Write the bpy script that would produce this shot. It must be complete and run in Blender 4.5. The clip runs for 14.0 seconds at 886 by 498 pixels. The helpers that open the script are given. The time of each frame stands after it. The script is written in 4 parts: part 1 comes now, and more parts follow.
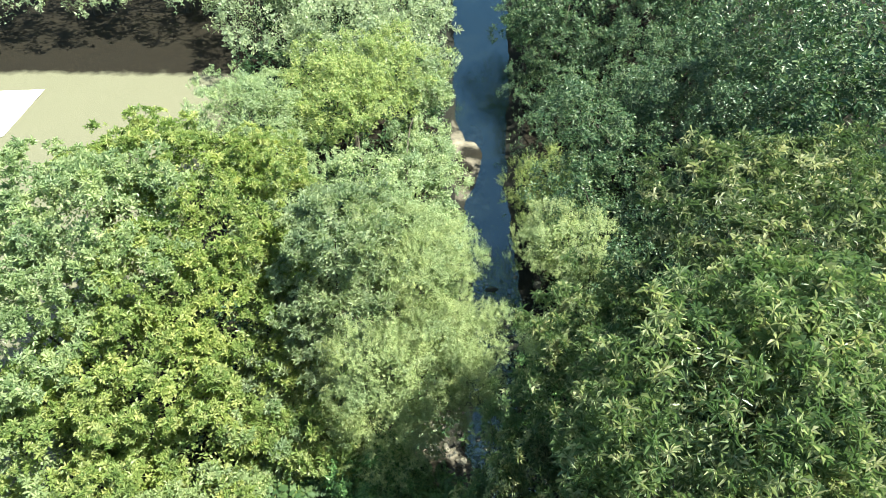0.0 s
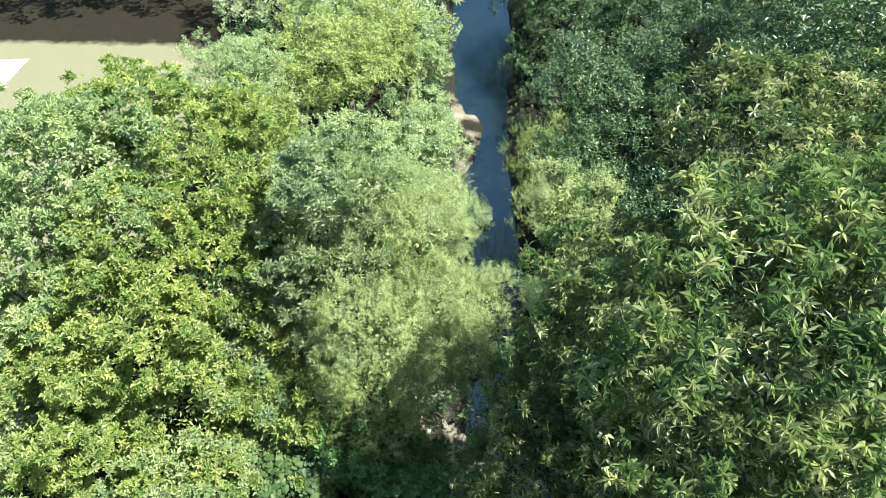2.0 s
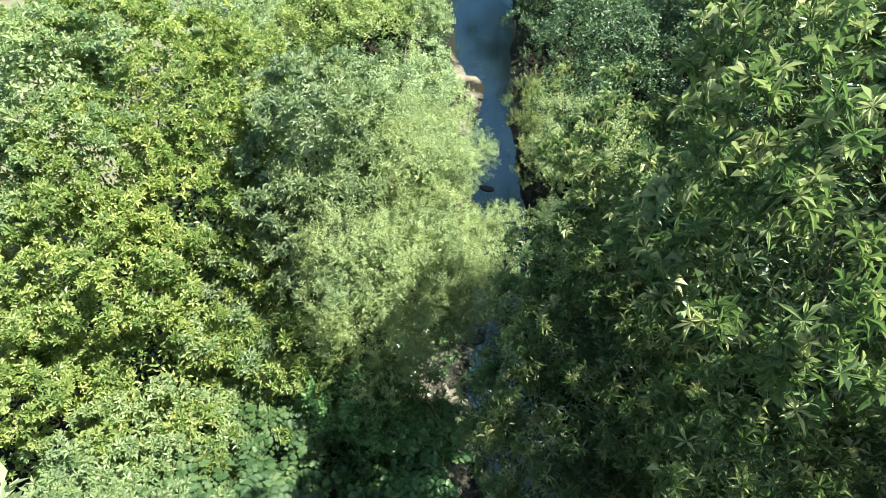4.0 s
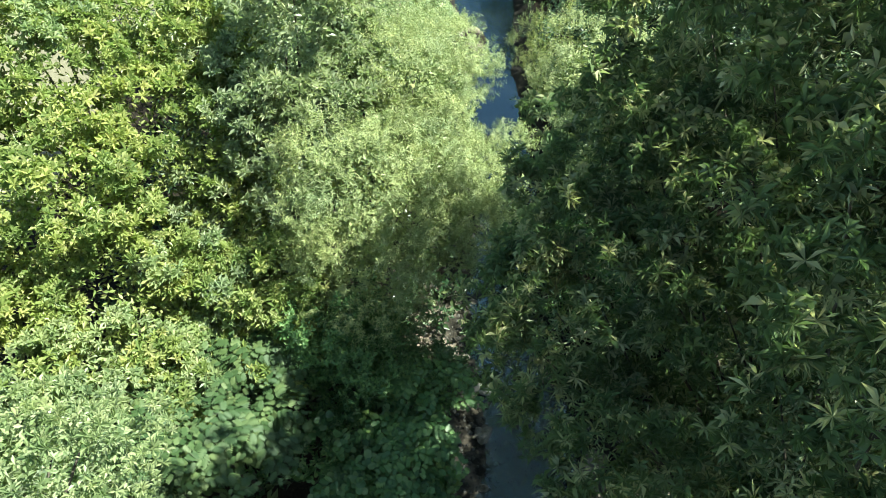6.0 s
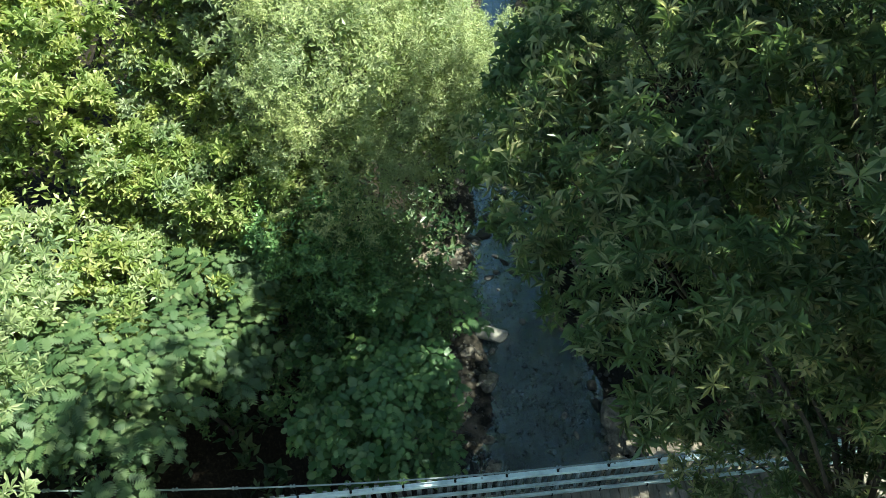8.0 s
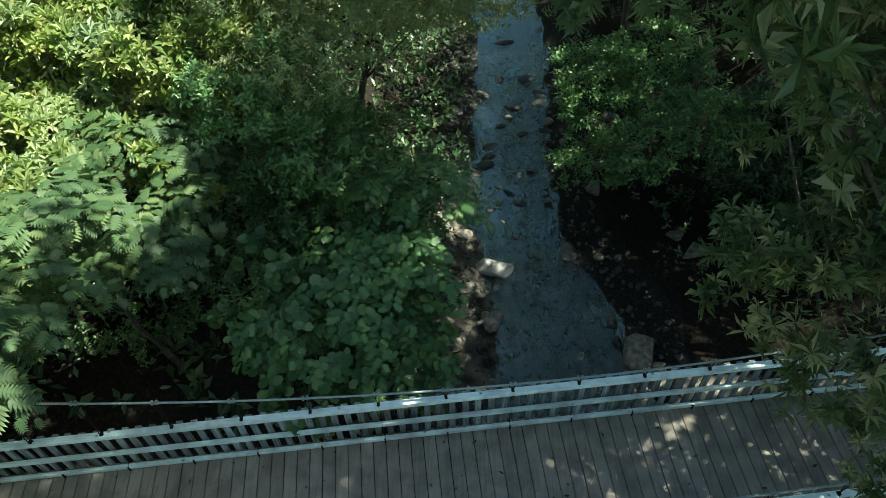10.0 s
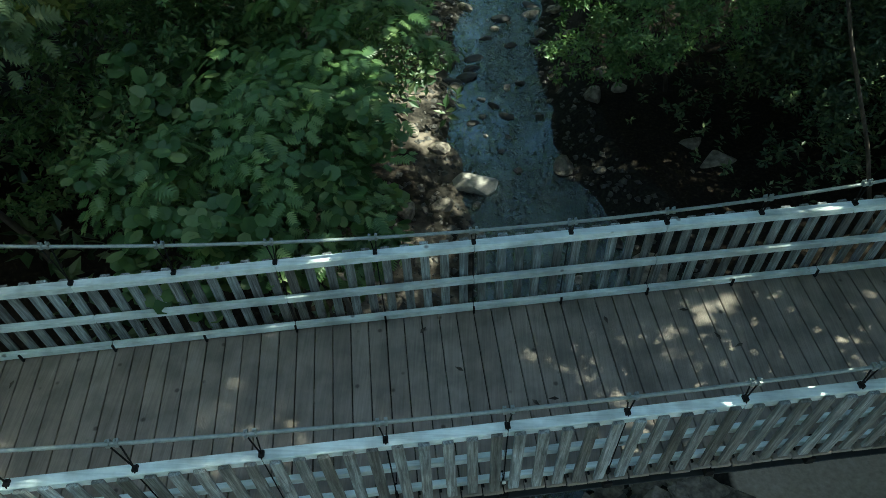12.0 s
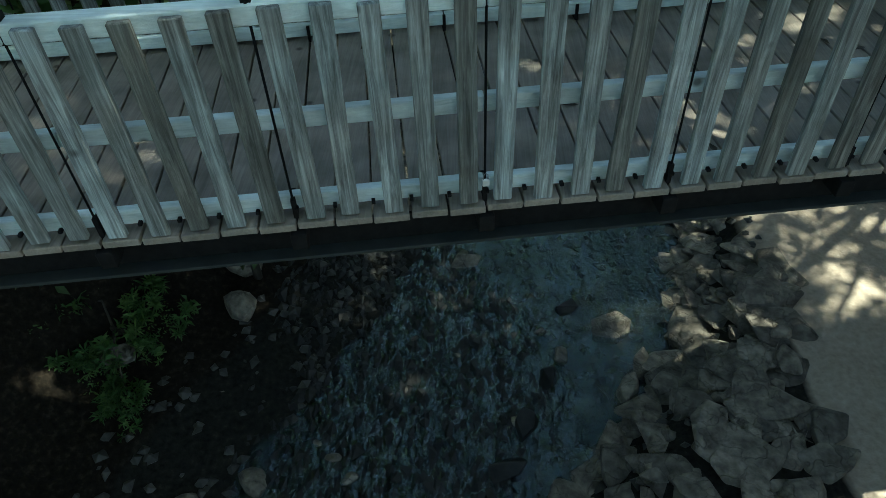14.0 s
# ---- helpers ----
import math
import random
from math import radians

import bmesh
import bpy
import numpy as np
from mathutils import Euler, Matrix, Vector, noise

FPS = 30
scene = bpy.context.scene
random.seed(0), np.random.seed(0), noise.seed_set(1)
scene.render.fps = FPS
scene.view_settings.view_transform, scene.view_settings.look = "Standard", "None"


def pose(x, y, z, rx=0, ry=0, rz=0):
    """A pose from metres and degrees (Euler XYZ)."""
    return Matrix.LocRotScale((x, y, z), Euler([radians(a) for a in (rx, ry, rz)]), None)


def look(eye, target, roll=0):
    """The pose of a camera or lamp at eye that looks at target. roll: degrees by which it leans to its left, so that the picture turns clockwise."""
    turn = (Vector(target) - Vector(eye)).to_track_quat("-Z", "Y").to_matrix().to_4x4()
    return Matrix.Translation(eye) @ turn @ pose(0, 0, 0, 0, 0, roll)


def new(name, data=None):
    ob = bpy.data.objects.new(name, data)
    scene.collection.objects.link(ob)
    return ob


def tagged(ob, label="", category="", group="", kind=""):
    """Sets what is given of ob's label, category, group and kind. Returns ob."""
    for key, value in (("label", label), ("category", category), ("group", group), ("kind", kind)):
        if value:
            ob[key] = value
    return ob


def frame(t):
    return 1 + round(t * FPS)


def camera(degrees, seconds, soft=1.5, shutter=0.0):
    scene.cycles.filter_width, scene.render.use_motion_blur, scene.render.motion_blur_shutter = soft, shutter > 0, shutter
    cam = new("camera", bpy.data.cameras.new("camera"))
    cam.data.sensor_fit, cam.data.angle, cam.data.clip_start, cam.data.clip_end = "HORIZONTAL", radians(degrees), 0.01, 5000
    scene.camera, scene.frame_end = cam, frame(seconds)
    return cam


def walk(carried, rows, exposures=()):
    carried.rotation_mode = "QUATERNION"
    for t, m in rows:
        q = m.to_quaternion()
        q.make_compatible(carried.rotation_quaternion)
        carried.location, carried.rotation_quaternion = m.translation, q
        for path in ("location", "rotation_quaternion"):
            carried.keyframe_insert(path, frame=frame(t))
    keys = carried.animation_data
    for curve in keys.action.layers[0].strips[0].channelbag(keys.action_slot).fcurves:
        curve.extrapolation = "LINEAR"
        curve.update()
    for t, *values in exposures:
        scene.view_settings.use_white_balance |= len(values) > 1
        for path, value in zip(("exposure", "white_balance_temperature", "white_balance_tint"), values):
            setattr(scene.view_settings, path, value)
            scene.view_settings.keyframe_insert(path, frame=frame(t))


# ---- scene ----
cam = camera(66.2, 14.0, 0.5)

PATH = [
    (0, (-0.231, -0.904, 23.654), (-0.292, 0.451, 22.184), -0.7),
    (0.5, (-0.218, -0.87, 23.312), (-0.279, 0.484, 21.841), -0.7),
    (1, (-0.188, -0.843, 22.805), (-0.248, 0.509, 21.332), -0.6),
    (1.5, (-0.194, -0.813, 22.25), (-0.253, 0.536, 20.775), -0.4),
    (2, (-0.208, -0.831, 21.688), (-0.267, 0.516, 20.211), -0.5),
    (2.5, (-0.309, -0.831, 21.121), (-0.365, 0.513, 19.641), -0.4),
    (3, (-0.32, -0.862, 20.43), (-0.375, 0.481, 18.95), -0.4),
    (5.5, (-0.387, -0.666, 16.779), (-0.435, 0.664, 15.286), 0.0),
    (6, (-0.377, -0.645, 16.049), (-0.425, 0.68, 14.552), -0.1),
    (6.5, (-0.339, -0.627, 15.309), (-0.389, 0.693, 13.808), -0.4),
    (7, (-0.315, -0.582, 14.584), (-0.369, 0.732, 13.077), -0.6),
    (7.5, (-0.29, -0.557, 13.823), (-0.344, 0.754, 12.314), -0.7),
    (8, (-0.275, -0.502, 12.963), (-0.331, 0.804, 11.45), -0.9),
    (10.5, (0.131, -0.081, 8.587), (0.054, 1.222, 7.072), -2.4),
    (11, (0.315, 0.141, 7.691), (0.239, 1.443, 6.175), -2.3),
    (11.5, (0.456, 0.214, 6.866), (0.378, 1.518, 5.352), -2.4),
    (12, (0.56, 0.178, 5.886), (0.481, 1.484, 4.373), -2.7),
    (12.5, (0.677, 0.057, 4.974), (0.595, 1.365, 3.464), -2.8),
    (13, (0.762, -0.027, 4.036), (0.678, 1.287, 2.53), -3.0),
    (13.5, (0.715, -0.087, 3.091), (0.632, 1.282, 1.635), -2.9),
    (14, (0.786, -0.106, 2.152), (0.699, 1.342, 0.775), -2.8),
]
walk(cam, [(t, look(eye, target, roll)) for t, eye, target, roll in PATH],
     [(0, 2.28, 6500, -11), (8, 2.36, 6500, -11), (11, 2.28, 6500, -12), (14, 2.28, 6500, -13)])

# ---- light ----
SUN_DIR = Vector((0.53, 0.02, 0.848)).normalized()
world = bpy.data.worlds.new("sky")
scene.world = world
world.use_nodes = True
wn = world.node_tree
sky = wn.nodes.new("ShaderNodeTexSky")
sky.sky_type, sky.sun_disc = "NISHITA", False
sky.sun_elevation, sky.sun_rotation = math.asin(SUN_DIR.z), math.atan2(SUN_DIR.x, SUN_DIR.y)
wn.links.new(sky.outputs[0], wn.nodes["Background"].inputs[0])
wn.nodes["Background"].inputs[1].default_value = 0.056
sun = new("sun", bpy.data.lights.new("sun", "SUN"))
sun.data.energy, sun.data.angle, sun.data.color = 3.95, radians(0.53), (1.0, 0.95, 0.86)
sun.matrix_world = look(SUN_DIR * 60, (0, 0, 0))


# ---- materials ----
def nodes_of(name):
    m = bpy.data.materials.new(name)
    m.use_nodes = True
    t = m.node_tree
    b = t.nodes["Principled BSDF"]
    return m, t, b, t.nodes["Material Output"]


def ramp(t, fac, stops):
    r = t.nodes.new("ShaderNodeValToRGB")
    while len(r.color_ramp.elements) < len(stops):
        r.color_ramp.elements.new(0.5)
    for e, (p, c) in zip(r.color_ramp.elements, stops):
        e.position, e.color = p, (*c, 1)
    t.links.new(fac, r.inputs[0])
    return r.outputs[0]


def noise_at(t, scale, detail=4.0, stretch=None, obj=False, rough=0.55, wave=0.0):
    c = t.nodes.new("ShaderNodeTexCoord") if obj else t.nodes.new("ShaderNodeNewGeometry")
    out = c.outputs["Object" if obj else "Position"]
    if stretch:
        mp = t.nodes.new("ShaderNodeMapping")
        mp.inputs["Scale"].default_value = stretch
        t.links.new(out, mp.inputs[0])
        out = mp.outputs[0]
    n = t.nodes.new("ShaderNodeTexNoise")
    n.inputs["Scale"].default_value, n.inputs["Detail"].default_value, n.inputs["Roughness"].default_value = scale, detail, rough
    n.inputs["Distortion"].default_value = wave
    t.links.new(out, n.inputs[0])
    return n.outputs[0]


def mixed(t, a, b, fac, kind="MIX"):
    m = t.nodes.new("ShaderNodeMix")
    m.data_type, m.blend_type = "RGBA", kind
    for value, slot in ((fac, 0), (a, 6), (b, 7)):
        if isinstance(value, (int, float)):
            m.inputs[slot].default_value = value
        elif isinstance(value, tuple):
            m.inputs[slot].default_value = (*value, 1)
        else:
            t.links.new(value, m.inputs[slot])
    return m.outputs[2]


def bumped(t, b, height, strength, distance):
    n = t.nodes.new("ShaderNodeBump")
    n.inputs["Strength"].default_value, n.inputs["Distance"].default_value = strength, distance
    t.links.new(height, n.inputs["Height"])
    t.links.new(n.outputs[0], b.inputs["Normal"])


def leaf_material(name, dark, mid, light, gloss=0.45, through_light=0.35, patch=0.8, pale=0.5):
    """Leaves: three tones told apart leaf by leaf, patches of tone, and light that shines through."""
    m, t, b, out = nodes_of(name)
    g = t.nodes.new("ShaderNodeNewGeometry")
    one = ramp(t, g.outputs["Random Per Island"], [(0.0, dark), (pale, mid), (1.0, light)])
    big = ramp(t, noise_at(t, patch, 3), [(0.3, (0.74, 0.8, 0.8)), (0.7, (1.18, 1.12, 0.96))])
    col = mixed(t, one, big, 1.0, "MULTIPLY")
    t.links.new(col, b.inputs["Base Color"])
    b.inputs["Roughness"].default_value = gloss
    b.inputs["Specular IOR Level"].default_value = 0.45
    tr = t.nodes.new("ShaderNodeBsdfTranslucent")
    t.links.new(mixed(t, col, (1.12, 1.28, 0.78), 1.0, "MULTIPLY"), tr.inputs[0])
    mx = t.nodes.new("ShaderNodeMixShader")
    mx.inputs[0].default_value = through_light
    t.links.new(b.outputs[0], mx.inputs[1])
    t.links.new(tr.outputs[0], mx.inputs[2])
    t.links.new(mx.outputs[0], out.inputs[0])
    return m


LEAF_YELLOW = leaf_material("leaf_yellow_green", (0.15, 0.205, 0.074), (0.248, 0.296, 0.108), (0.42, 0.42, 0.21), 0.4, 0.46)
LEAF_PALE = leaf_material("leaf_pale_green", (0.17, 0.23, 0.12), (0.27, 0.32, 0.185), (0.4, 0.43, 0.29), 0.42, 0.46)
LEAF_BLUE = leaf_material("leaf_grey_green", (0.19, 0.235, 0.155), (0.28, 0.32, 0.22), (0.42, 0.44, 0.34), 0.36, 0.45)
LEAF_WILLOW = leaf_material("leaf_willow", (0.18, 0.23, 0.108), (0.24, 0.28, 0.138), (0.34, 0.36, 0.2))
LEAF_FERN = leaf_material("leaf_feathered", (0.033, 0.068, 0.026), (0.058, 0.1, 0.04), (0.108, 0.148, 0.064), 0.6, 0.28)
LEAF_BROAD = leaf_material("leaf_broad", (0.048, 0.108, 0.042), (0.088, 0.168, 0.066), (0.19, 0.26, 0.115), 0.42)
# The very pale end tone paints sunlit tufts into the lance leaves.
LEAF_LANCE = leaf_material("leaf_lance", (0.1, 0.15, 0.076), (0.18, 0.228, 0.126), (0.52, 0.49, 0.36), 0.34, 0.42, pale=0.64)
# Same lance leaf toned down for the sunlit tree; LEAF_LANCE is raised for shade.
LEAF_LANCE_FOR_SUN = leaf_material("leaf_lance_for_sun", (0.075, 0.11, 0.056), (0.128, 0.16, 0.088), (0.48, 0.45, 0.34), 0.34, 0.36, pale=0.68)
# Fresh green, raised to brighten plants that stand in shade.
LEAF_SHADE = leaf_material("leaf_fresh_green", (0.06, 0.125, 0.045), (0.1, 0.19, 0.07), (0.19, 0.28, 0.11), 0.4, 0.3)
# Lowered for the right bank's trees, whose shade is put into this colour.
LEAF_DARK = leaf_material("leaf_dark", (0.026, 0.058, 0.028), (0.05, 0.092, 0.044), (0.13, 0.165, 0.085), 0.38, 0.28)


def wood_material(name, a, b_, c, grain=(40, 40, 3), rough=0.75, spread=0.25, blotch=0.7):
    m, t, b, out = nodes_of(name)
    info = t.nodes.new("ShaderNodeObjectInfo")
    fine = noise_at(t, 1.0, 6, grain, rough=0.7, wave=0.9)
    base = ramp(t, fine, [(0.32, a), (0.5, b_), (0.68, c)])
    tone = ramp(t, info.outputs["Random"], [(0.0, (1 - spread * 1.0, 1 - spread * 1.1, 1 - spread * 1.2)), (1.0, (1 + spread * 0.7,) * 3)])
    col = mixed(t, base, tone, 1.0, "MULTIPLY")
    stain = ramp(t, noise_at(t, 3.0, 5), [(0.35, (0.6, 0.62, 0.62)), (0.6, (1.08, 1.08, 1.08))])
    col = mixed(t, col, stain, 0.85, "MULTIPLY")
    blot = ramp(t, noise_at(t, 0.28, 5, grain, rough=0.7), [(0.36, (0.38, 0.37, 0.355)), (0.52, (1.0, 1.0, 1.0))])
    col = mixed(t, col, blot, blotch, "MULTIPLY")
    # brown heartwood showing through the grey, and small dark knots
    col = mixed(t, col, ramp(t, noise_at(t, 1.7, 4, rough=0.65), [(0.4, (0.8, 0.73, 0.69)), (0.6, (1.06, 1.1, 1.12))]), blotch, "MULTIPLY")
    knot = t.nodes.new("ShaderNodeTexVoronoi")
    knot.inputs["Scale"].default_value = 3.6
    place = t.nodes.new("ShaderNodeNewGeometry")
    t.links.new(place.outputs["Position"], knot.inputs["Vector"])
    col = mixed(t, col, ramp(t, knot.outputs["Distance"], [(0.05, (0.22, 0.2, 0.19)), (0.11, (1.0, 1.0, 1.0))]), 0.85, "MULTIPLY")
    t.links.new(col, b.inputs["Base Color"])
    b.inputs["Roughness"].default_value = rough
    bumped(t, b, fine, 0.8, 0.006)
    return m


PICKET_WOOD = wood_material("weathered_picket", (0.085, 0.092, 0.095), (0.255, 0.285, 0.3), (0.49, 0.55, 0.58), (45, 45, 2.2), spread=0.5)
RAIL_WOOD = wood_material("silvered_rail", (0.62, 0.74, 0.76), (0.78, 0.88, 0.9), (0.85, 0.94, 0.95), (2.2, 45, 45), spread=0.1, blotch=0.3)
PLANK_WOOD = wood_material("worn_plank", (0.22, 0.188, 0.162), (0.27, 0.234, 0.204), (0.32, 0.28, 0.245), (45, 1.5, 45), 0.8, 0.13, 0.2)
BARK = wood_material("bark", (0.035, 0.03, 0.024), (0.075, 0.063, 0.05), (0.14, 0.12, 0.1), (9, 9, 2.5), 0.9)


def plain_material(name, a, b_, scale, rough, metal=0.0, bump=0.2, shine=0.5):
    m, t, b, out = nodes_of(name)
    n = noise_at(t, scale, 6)
    t.links.new(ramp(t, n, [(0.3, a), (0.7, b_)]), b.inputs["Base Color"])
    b.inputs["Roughness"].default_value, b.inputs["Metallic"].default_value = rough, metal
    b.inputs["Specular IOR Level"].default_value = shine
    bumped(t, b, n, bump, 0.01)
    return m


GALV = plain_material("galvanised_steel", (0.22, 0.26, 0.26), (0.34, 0.38, 0.38), 30, 0.5, 0.4)
BLACK_STEEL = plain_material("black_steel", (0.005, 0.005, 0.006), (0.012, 0.012, 0.013), 20, 0.8, 0.0, shine=0.15)
DARK_STEEL = plain_material("dark_steel", (0.018, 0.022, 0.024), (0.035, 0.04, 0.042), 8, 0.7, 0.0, shine=0.25)
WHITE_METAL = plain_material("bright_padlock", (0.7, 0.72, 0.72), (0.85, 0.85, 0.85), 40, 0.35, 0.3)
CONCRETE = plain_material("concrete", (0.32, 0.31, 0.29), (0.44, 0.43, 0.4), 5, 0.9)
PAVING = plain_material("pale_paving", (0.5, 0.47, 0.42), (0.62, 0.58, 0.53), 3, 0.9)


def stone_material():
    m, t, b, out = nodes_of("creek_stone")
    info = t.nodes.new("ShaderNodeObjectInfo")
    n = noise_at(t, 7, 8)
    base = ramp(t, n, [(0.3, (0.07, 0.064, 0.056)), (0.5, (0.18, 0.165, 0.145)), (0.72, (0.33, 0.305, 0.27))])
    tone = ramp(t, info.outputs["Random"], [(0.0, (0.5, 0.48, 0.47)), (1.0, (1.15, 1.08, 1.0))])
    col = mixed(t, base, tone, 1.0, "MULTIPLY")
    # bedding cracks
    place = t.nodes.new("ShaderNodeNewGeometry")
    bent = t.nodes.new("ShaderNodeVectorMath")
    bent.operation = "MULTIPLY_ADD"
    wob = t.nodes.new("ShaderNodeTexNoise")
    wob.inputs["Scale"].default_value = 4.0
    t.links.new(place.outputs["Position"], wob.inputs[0])
    t.links.new(wob.outputs["Color"], bent.inputs[0])
    bent.inputs[1].default_value = (0.6, 0.6, 0.6)
    t.links.new(place.outputs["Position"], bent.inputs[2])
    cells = t.nodes.new("ShaderNodeTexVoronoi")
    cells.feature = "DISTANCE_TO_EDGE"
    cells.inputs["Scale"].default_value = 2.6
    t.links.new(bent.outputs[0], cells.inputs["Vector"])
    crack = ramp(t, cells.outputs["Distance"], [(0.004, (0.2, 0.19, 0.18)), (0.03, (1.0, 1.0, 1.0))])
    col = mixed(t, col, crack, 0.3, "MULTIPLY")
    t.links.new(col, b.inputs["Base Color"])
    b.inputs["Roughness"].default_value = 0.6
    b.inputs["Specular IOR Level"].default_value = 0.3
    bumped(t, b, mixed(t, n, crack, 0.2), 1.0, 0.06)
    return m


STONE = stone_material()
WET_PEBBLE = plain_material("wet_pebble", (0.018, 0.018, 0.018), (0.085, 0.08, 0.073), 5, 0.5, 0.0, 0.5, 0.25)
WET_ROCK = plain_material("wet_rock", (0.008, 0.009, 0.01), (0.034, 0.034, 0.034), 6, 0.45, 0.0, 0.8, 0.22)


def ground_material():
    """Grass on the level land, litter under the trees, sand and gravel along the creek."""
    m, t, b, out = nodes_of("ground_cover")
    fine, wide = noise_at(t, 14, 8), noise_at(t, 0.7, 5)
    # Litter and bed go near black: wet ground with deep shade put into colour.
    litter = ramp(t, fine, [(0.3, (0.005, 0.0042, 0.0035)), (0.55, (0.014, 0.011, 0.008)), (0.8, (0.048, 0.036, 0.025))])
    sand = ramp(t, fine, [(0.25, (0.27, 0.22, 0.18)), (0.6, (0.37, 0.31, 0.255)), (0.85, (0.45, 0.385, 0.32))])
    grass = ramp(t, fine, [(0.2, (0.108, 0.1, 0.07)), (0.6, (0.152, 0.14, 0.1)), (0.85, (0.205, 0.186, 0.138))])
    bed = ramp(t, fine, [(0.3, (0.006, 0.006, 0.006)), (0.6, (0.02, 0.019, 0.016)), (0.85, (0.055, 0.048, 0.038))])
    at = t.nodes.new("ShaderNodeAttribute")
    at.attribute_name = "cover"
    sep = t.nodes.new("ShaderNodeSeparateColor")
    t.links.new(at.outputs["Color"], sep.inputs[0])

    def frayed(src):
        """A cover's share with an uneven edge."""
        m1 = t.nodes.new("ShaderNodeMath")
        m1.operation = "MULTIPLY_ADD"
        t.links.new(wide, m1.inputs[0])
        m1.inputs[1].default_value = 0.7
        t.links.new(src, m1.inputs[2])
        r = t.nodes.new("ShaderNodeMapRange")
        r.inputs[1].default_value, r.inputs[2].default_value = 0.72, 0.98
        t.links.new(m1.outputs[0], r.inputs[0])
        return r.outputs[0]

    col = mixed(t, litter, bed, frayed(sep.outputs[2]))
    col = mixed(t, col, sand, frayed(sep.outputs[0]))
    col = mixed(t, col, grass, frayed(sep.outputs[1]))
    t.links.new(col, b.inputs["Base Color"])
    b.inputs["Roughness"].default_value = 0.9
    b.inputs["Specular IOR Level"].default_value = 0.12
    bumped(t, b, fine, 0.5, 0.05)
    return m


def water_material():
    m, t, b, out = nodes_of("creek_water")
    clear = t.nodes.new("ShaderNodeBsdfTransparent")
    clear.inputs[0].default_value = (0.55, 0.58, 0.52, 1)
    shine = t.nodes.new("ShaderNodeBsdfGlossy")
    shine.inputs["Roughness"].default_value = 0.03
    shine.inputs["Color"].default_value = (0.68, 0.9, 1.0, 1)
    fr = t.nodes.new("ShaderNodeFresnel")
    fr.inputs[0].default_value = 2.1
    n = t.nodes.new("ShaderNodeBump")
    n.inputs["Strength"].default_value, n.inputs["Distance"].default_value = 1.0, 0.2
    # calm and broken stretches; the riffle below the pool is broken throughout
    lively = ramp(t, noise_at(t, 0.42, 3, (1.0, 0.6, 1.0)), [(0.36, (0.22, 0.22, 0.22)), (0.58, (1.2, 1.2, 1.2))])
    sep = t.nodes.new("ShaderNodeSeparateXYZ")
    spot = t.nodes.new("ShaderNodeNewGeometry")
    t.links.new(spot.outputs["Position"], sep.inputs[0])
    near = t.nodes.new("ShaderNodeMapRange")
    near.inputs[1].default_value, near.inputs[2].default_value = 7.6, 6.4
    t.links.new(sep.outputs[1], near.inputs[0])
    west = t.nodes.new("ShaderNodeMapRange")
    west.inputs[1].default_value, west.inputs[2].default_value = 2.0, 1.1
    t.links.new(sep.outputs[0], west.inputs[0])
    riffle = t.nodes.new("ShaderNodeMath")
    riffle.operation = "MULTIPLY"
    t.links.new(near.outputs[0], riffle.inputs[0])
    t.links.new(west.outputs[0], riffle.inputs[1])
    lively = mixed(t, lively, (1.4, 1.4, 1.4), riffle.outputs[0])
    still = t.nodes.new("ShaderNodeMapRange")
    still.inputs[1].default_value, still.inputs[2].default_value = 19.0, 27.0
    t.links.new(sep.outputs[1], still.inputs[0])
    lively = mixed(t, lively, (0.07, 0.07, 0.07), still.outputs[0])
    waves = mixed(t, noise_at(t, 3.4, 3, (1.3, 0.7, 1.0), wave=1.2), noise_at(t, 15.0, 4, (1.0, 0.6, 1.0)), 0.16)
    t.links.new(mixed(t, (0.5, 0.5, 0.5), waves, lively), n.inputs["Height"])
    t.links.new(n.outputs[0], shine.inputs["Normal"])
    t.links.new(n.outputs[0], fr.inputs["Normal"])
    mx = t.nodes.new("ShaderNodeMixShader")
    t.links.new(fr.outputs[0], mx.inputs[0])
    silt = t.nodes.new("ShaderNodeBsdfDiffuse")
    silt.inputs[0].default_value = (0.07, 0.1, 0.105, 1)
    body = t.nodes.new("ShaderNodeMixShader")
    body.inputs[0].default_value = 0.05
    t.links.new(clear.outputs[0], body.inputs[1])
    t.links.new(silt.outputs[0], body.inputs[2])
    t.links.new(body.outputs[0], mx.inputs[1])
    t.links.new(shine.outputs[0], mx.inputs[2])
    t.links.new(mx.outputs[0], out.inputs[0])
    return m


GROUND, WATER = ground_material(), water_material()


# ---- building helpers ----
def put_mesh(name, bm, material, parent=None, label="", place=None):
    data = bpy.data.meshes.new(name)
    bm.to_mesh(data)
    bm.free()
    data.materials.append(material)
    ob = new(name, data)
    if place is not None:
        ob.matrix_basis = place
    ob.parent = parent
    return tagged(ob, label)


def part(name, bm, material, parent, label="", place=None):
    return put_mesh(name, bm, material, parent, label, place)


def shared(name, data, parent, m):
    ob = new(name, data)
    ob.parent = parent
    ob.matrix_basis = m
    return ob


def box(sx, sy, sz, bevel=0.004, at=(0, 0, 0)):
    bm = bmesh.new()
    bmesh.ops.create_cube(bm, size=1, matrix=Matrix.Translation(at) @ Matrix.Diagonal((sx, sy, sz, 1)))
    if bevel:
        bmesh.ops.bevel(bm, geom=bm.edges[:], offset=bevel, segments=1, affect="EDGES")
    return bm


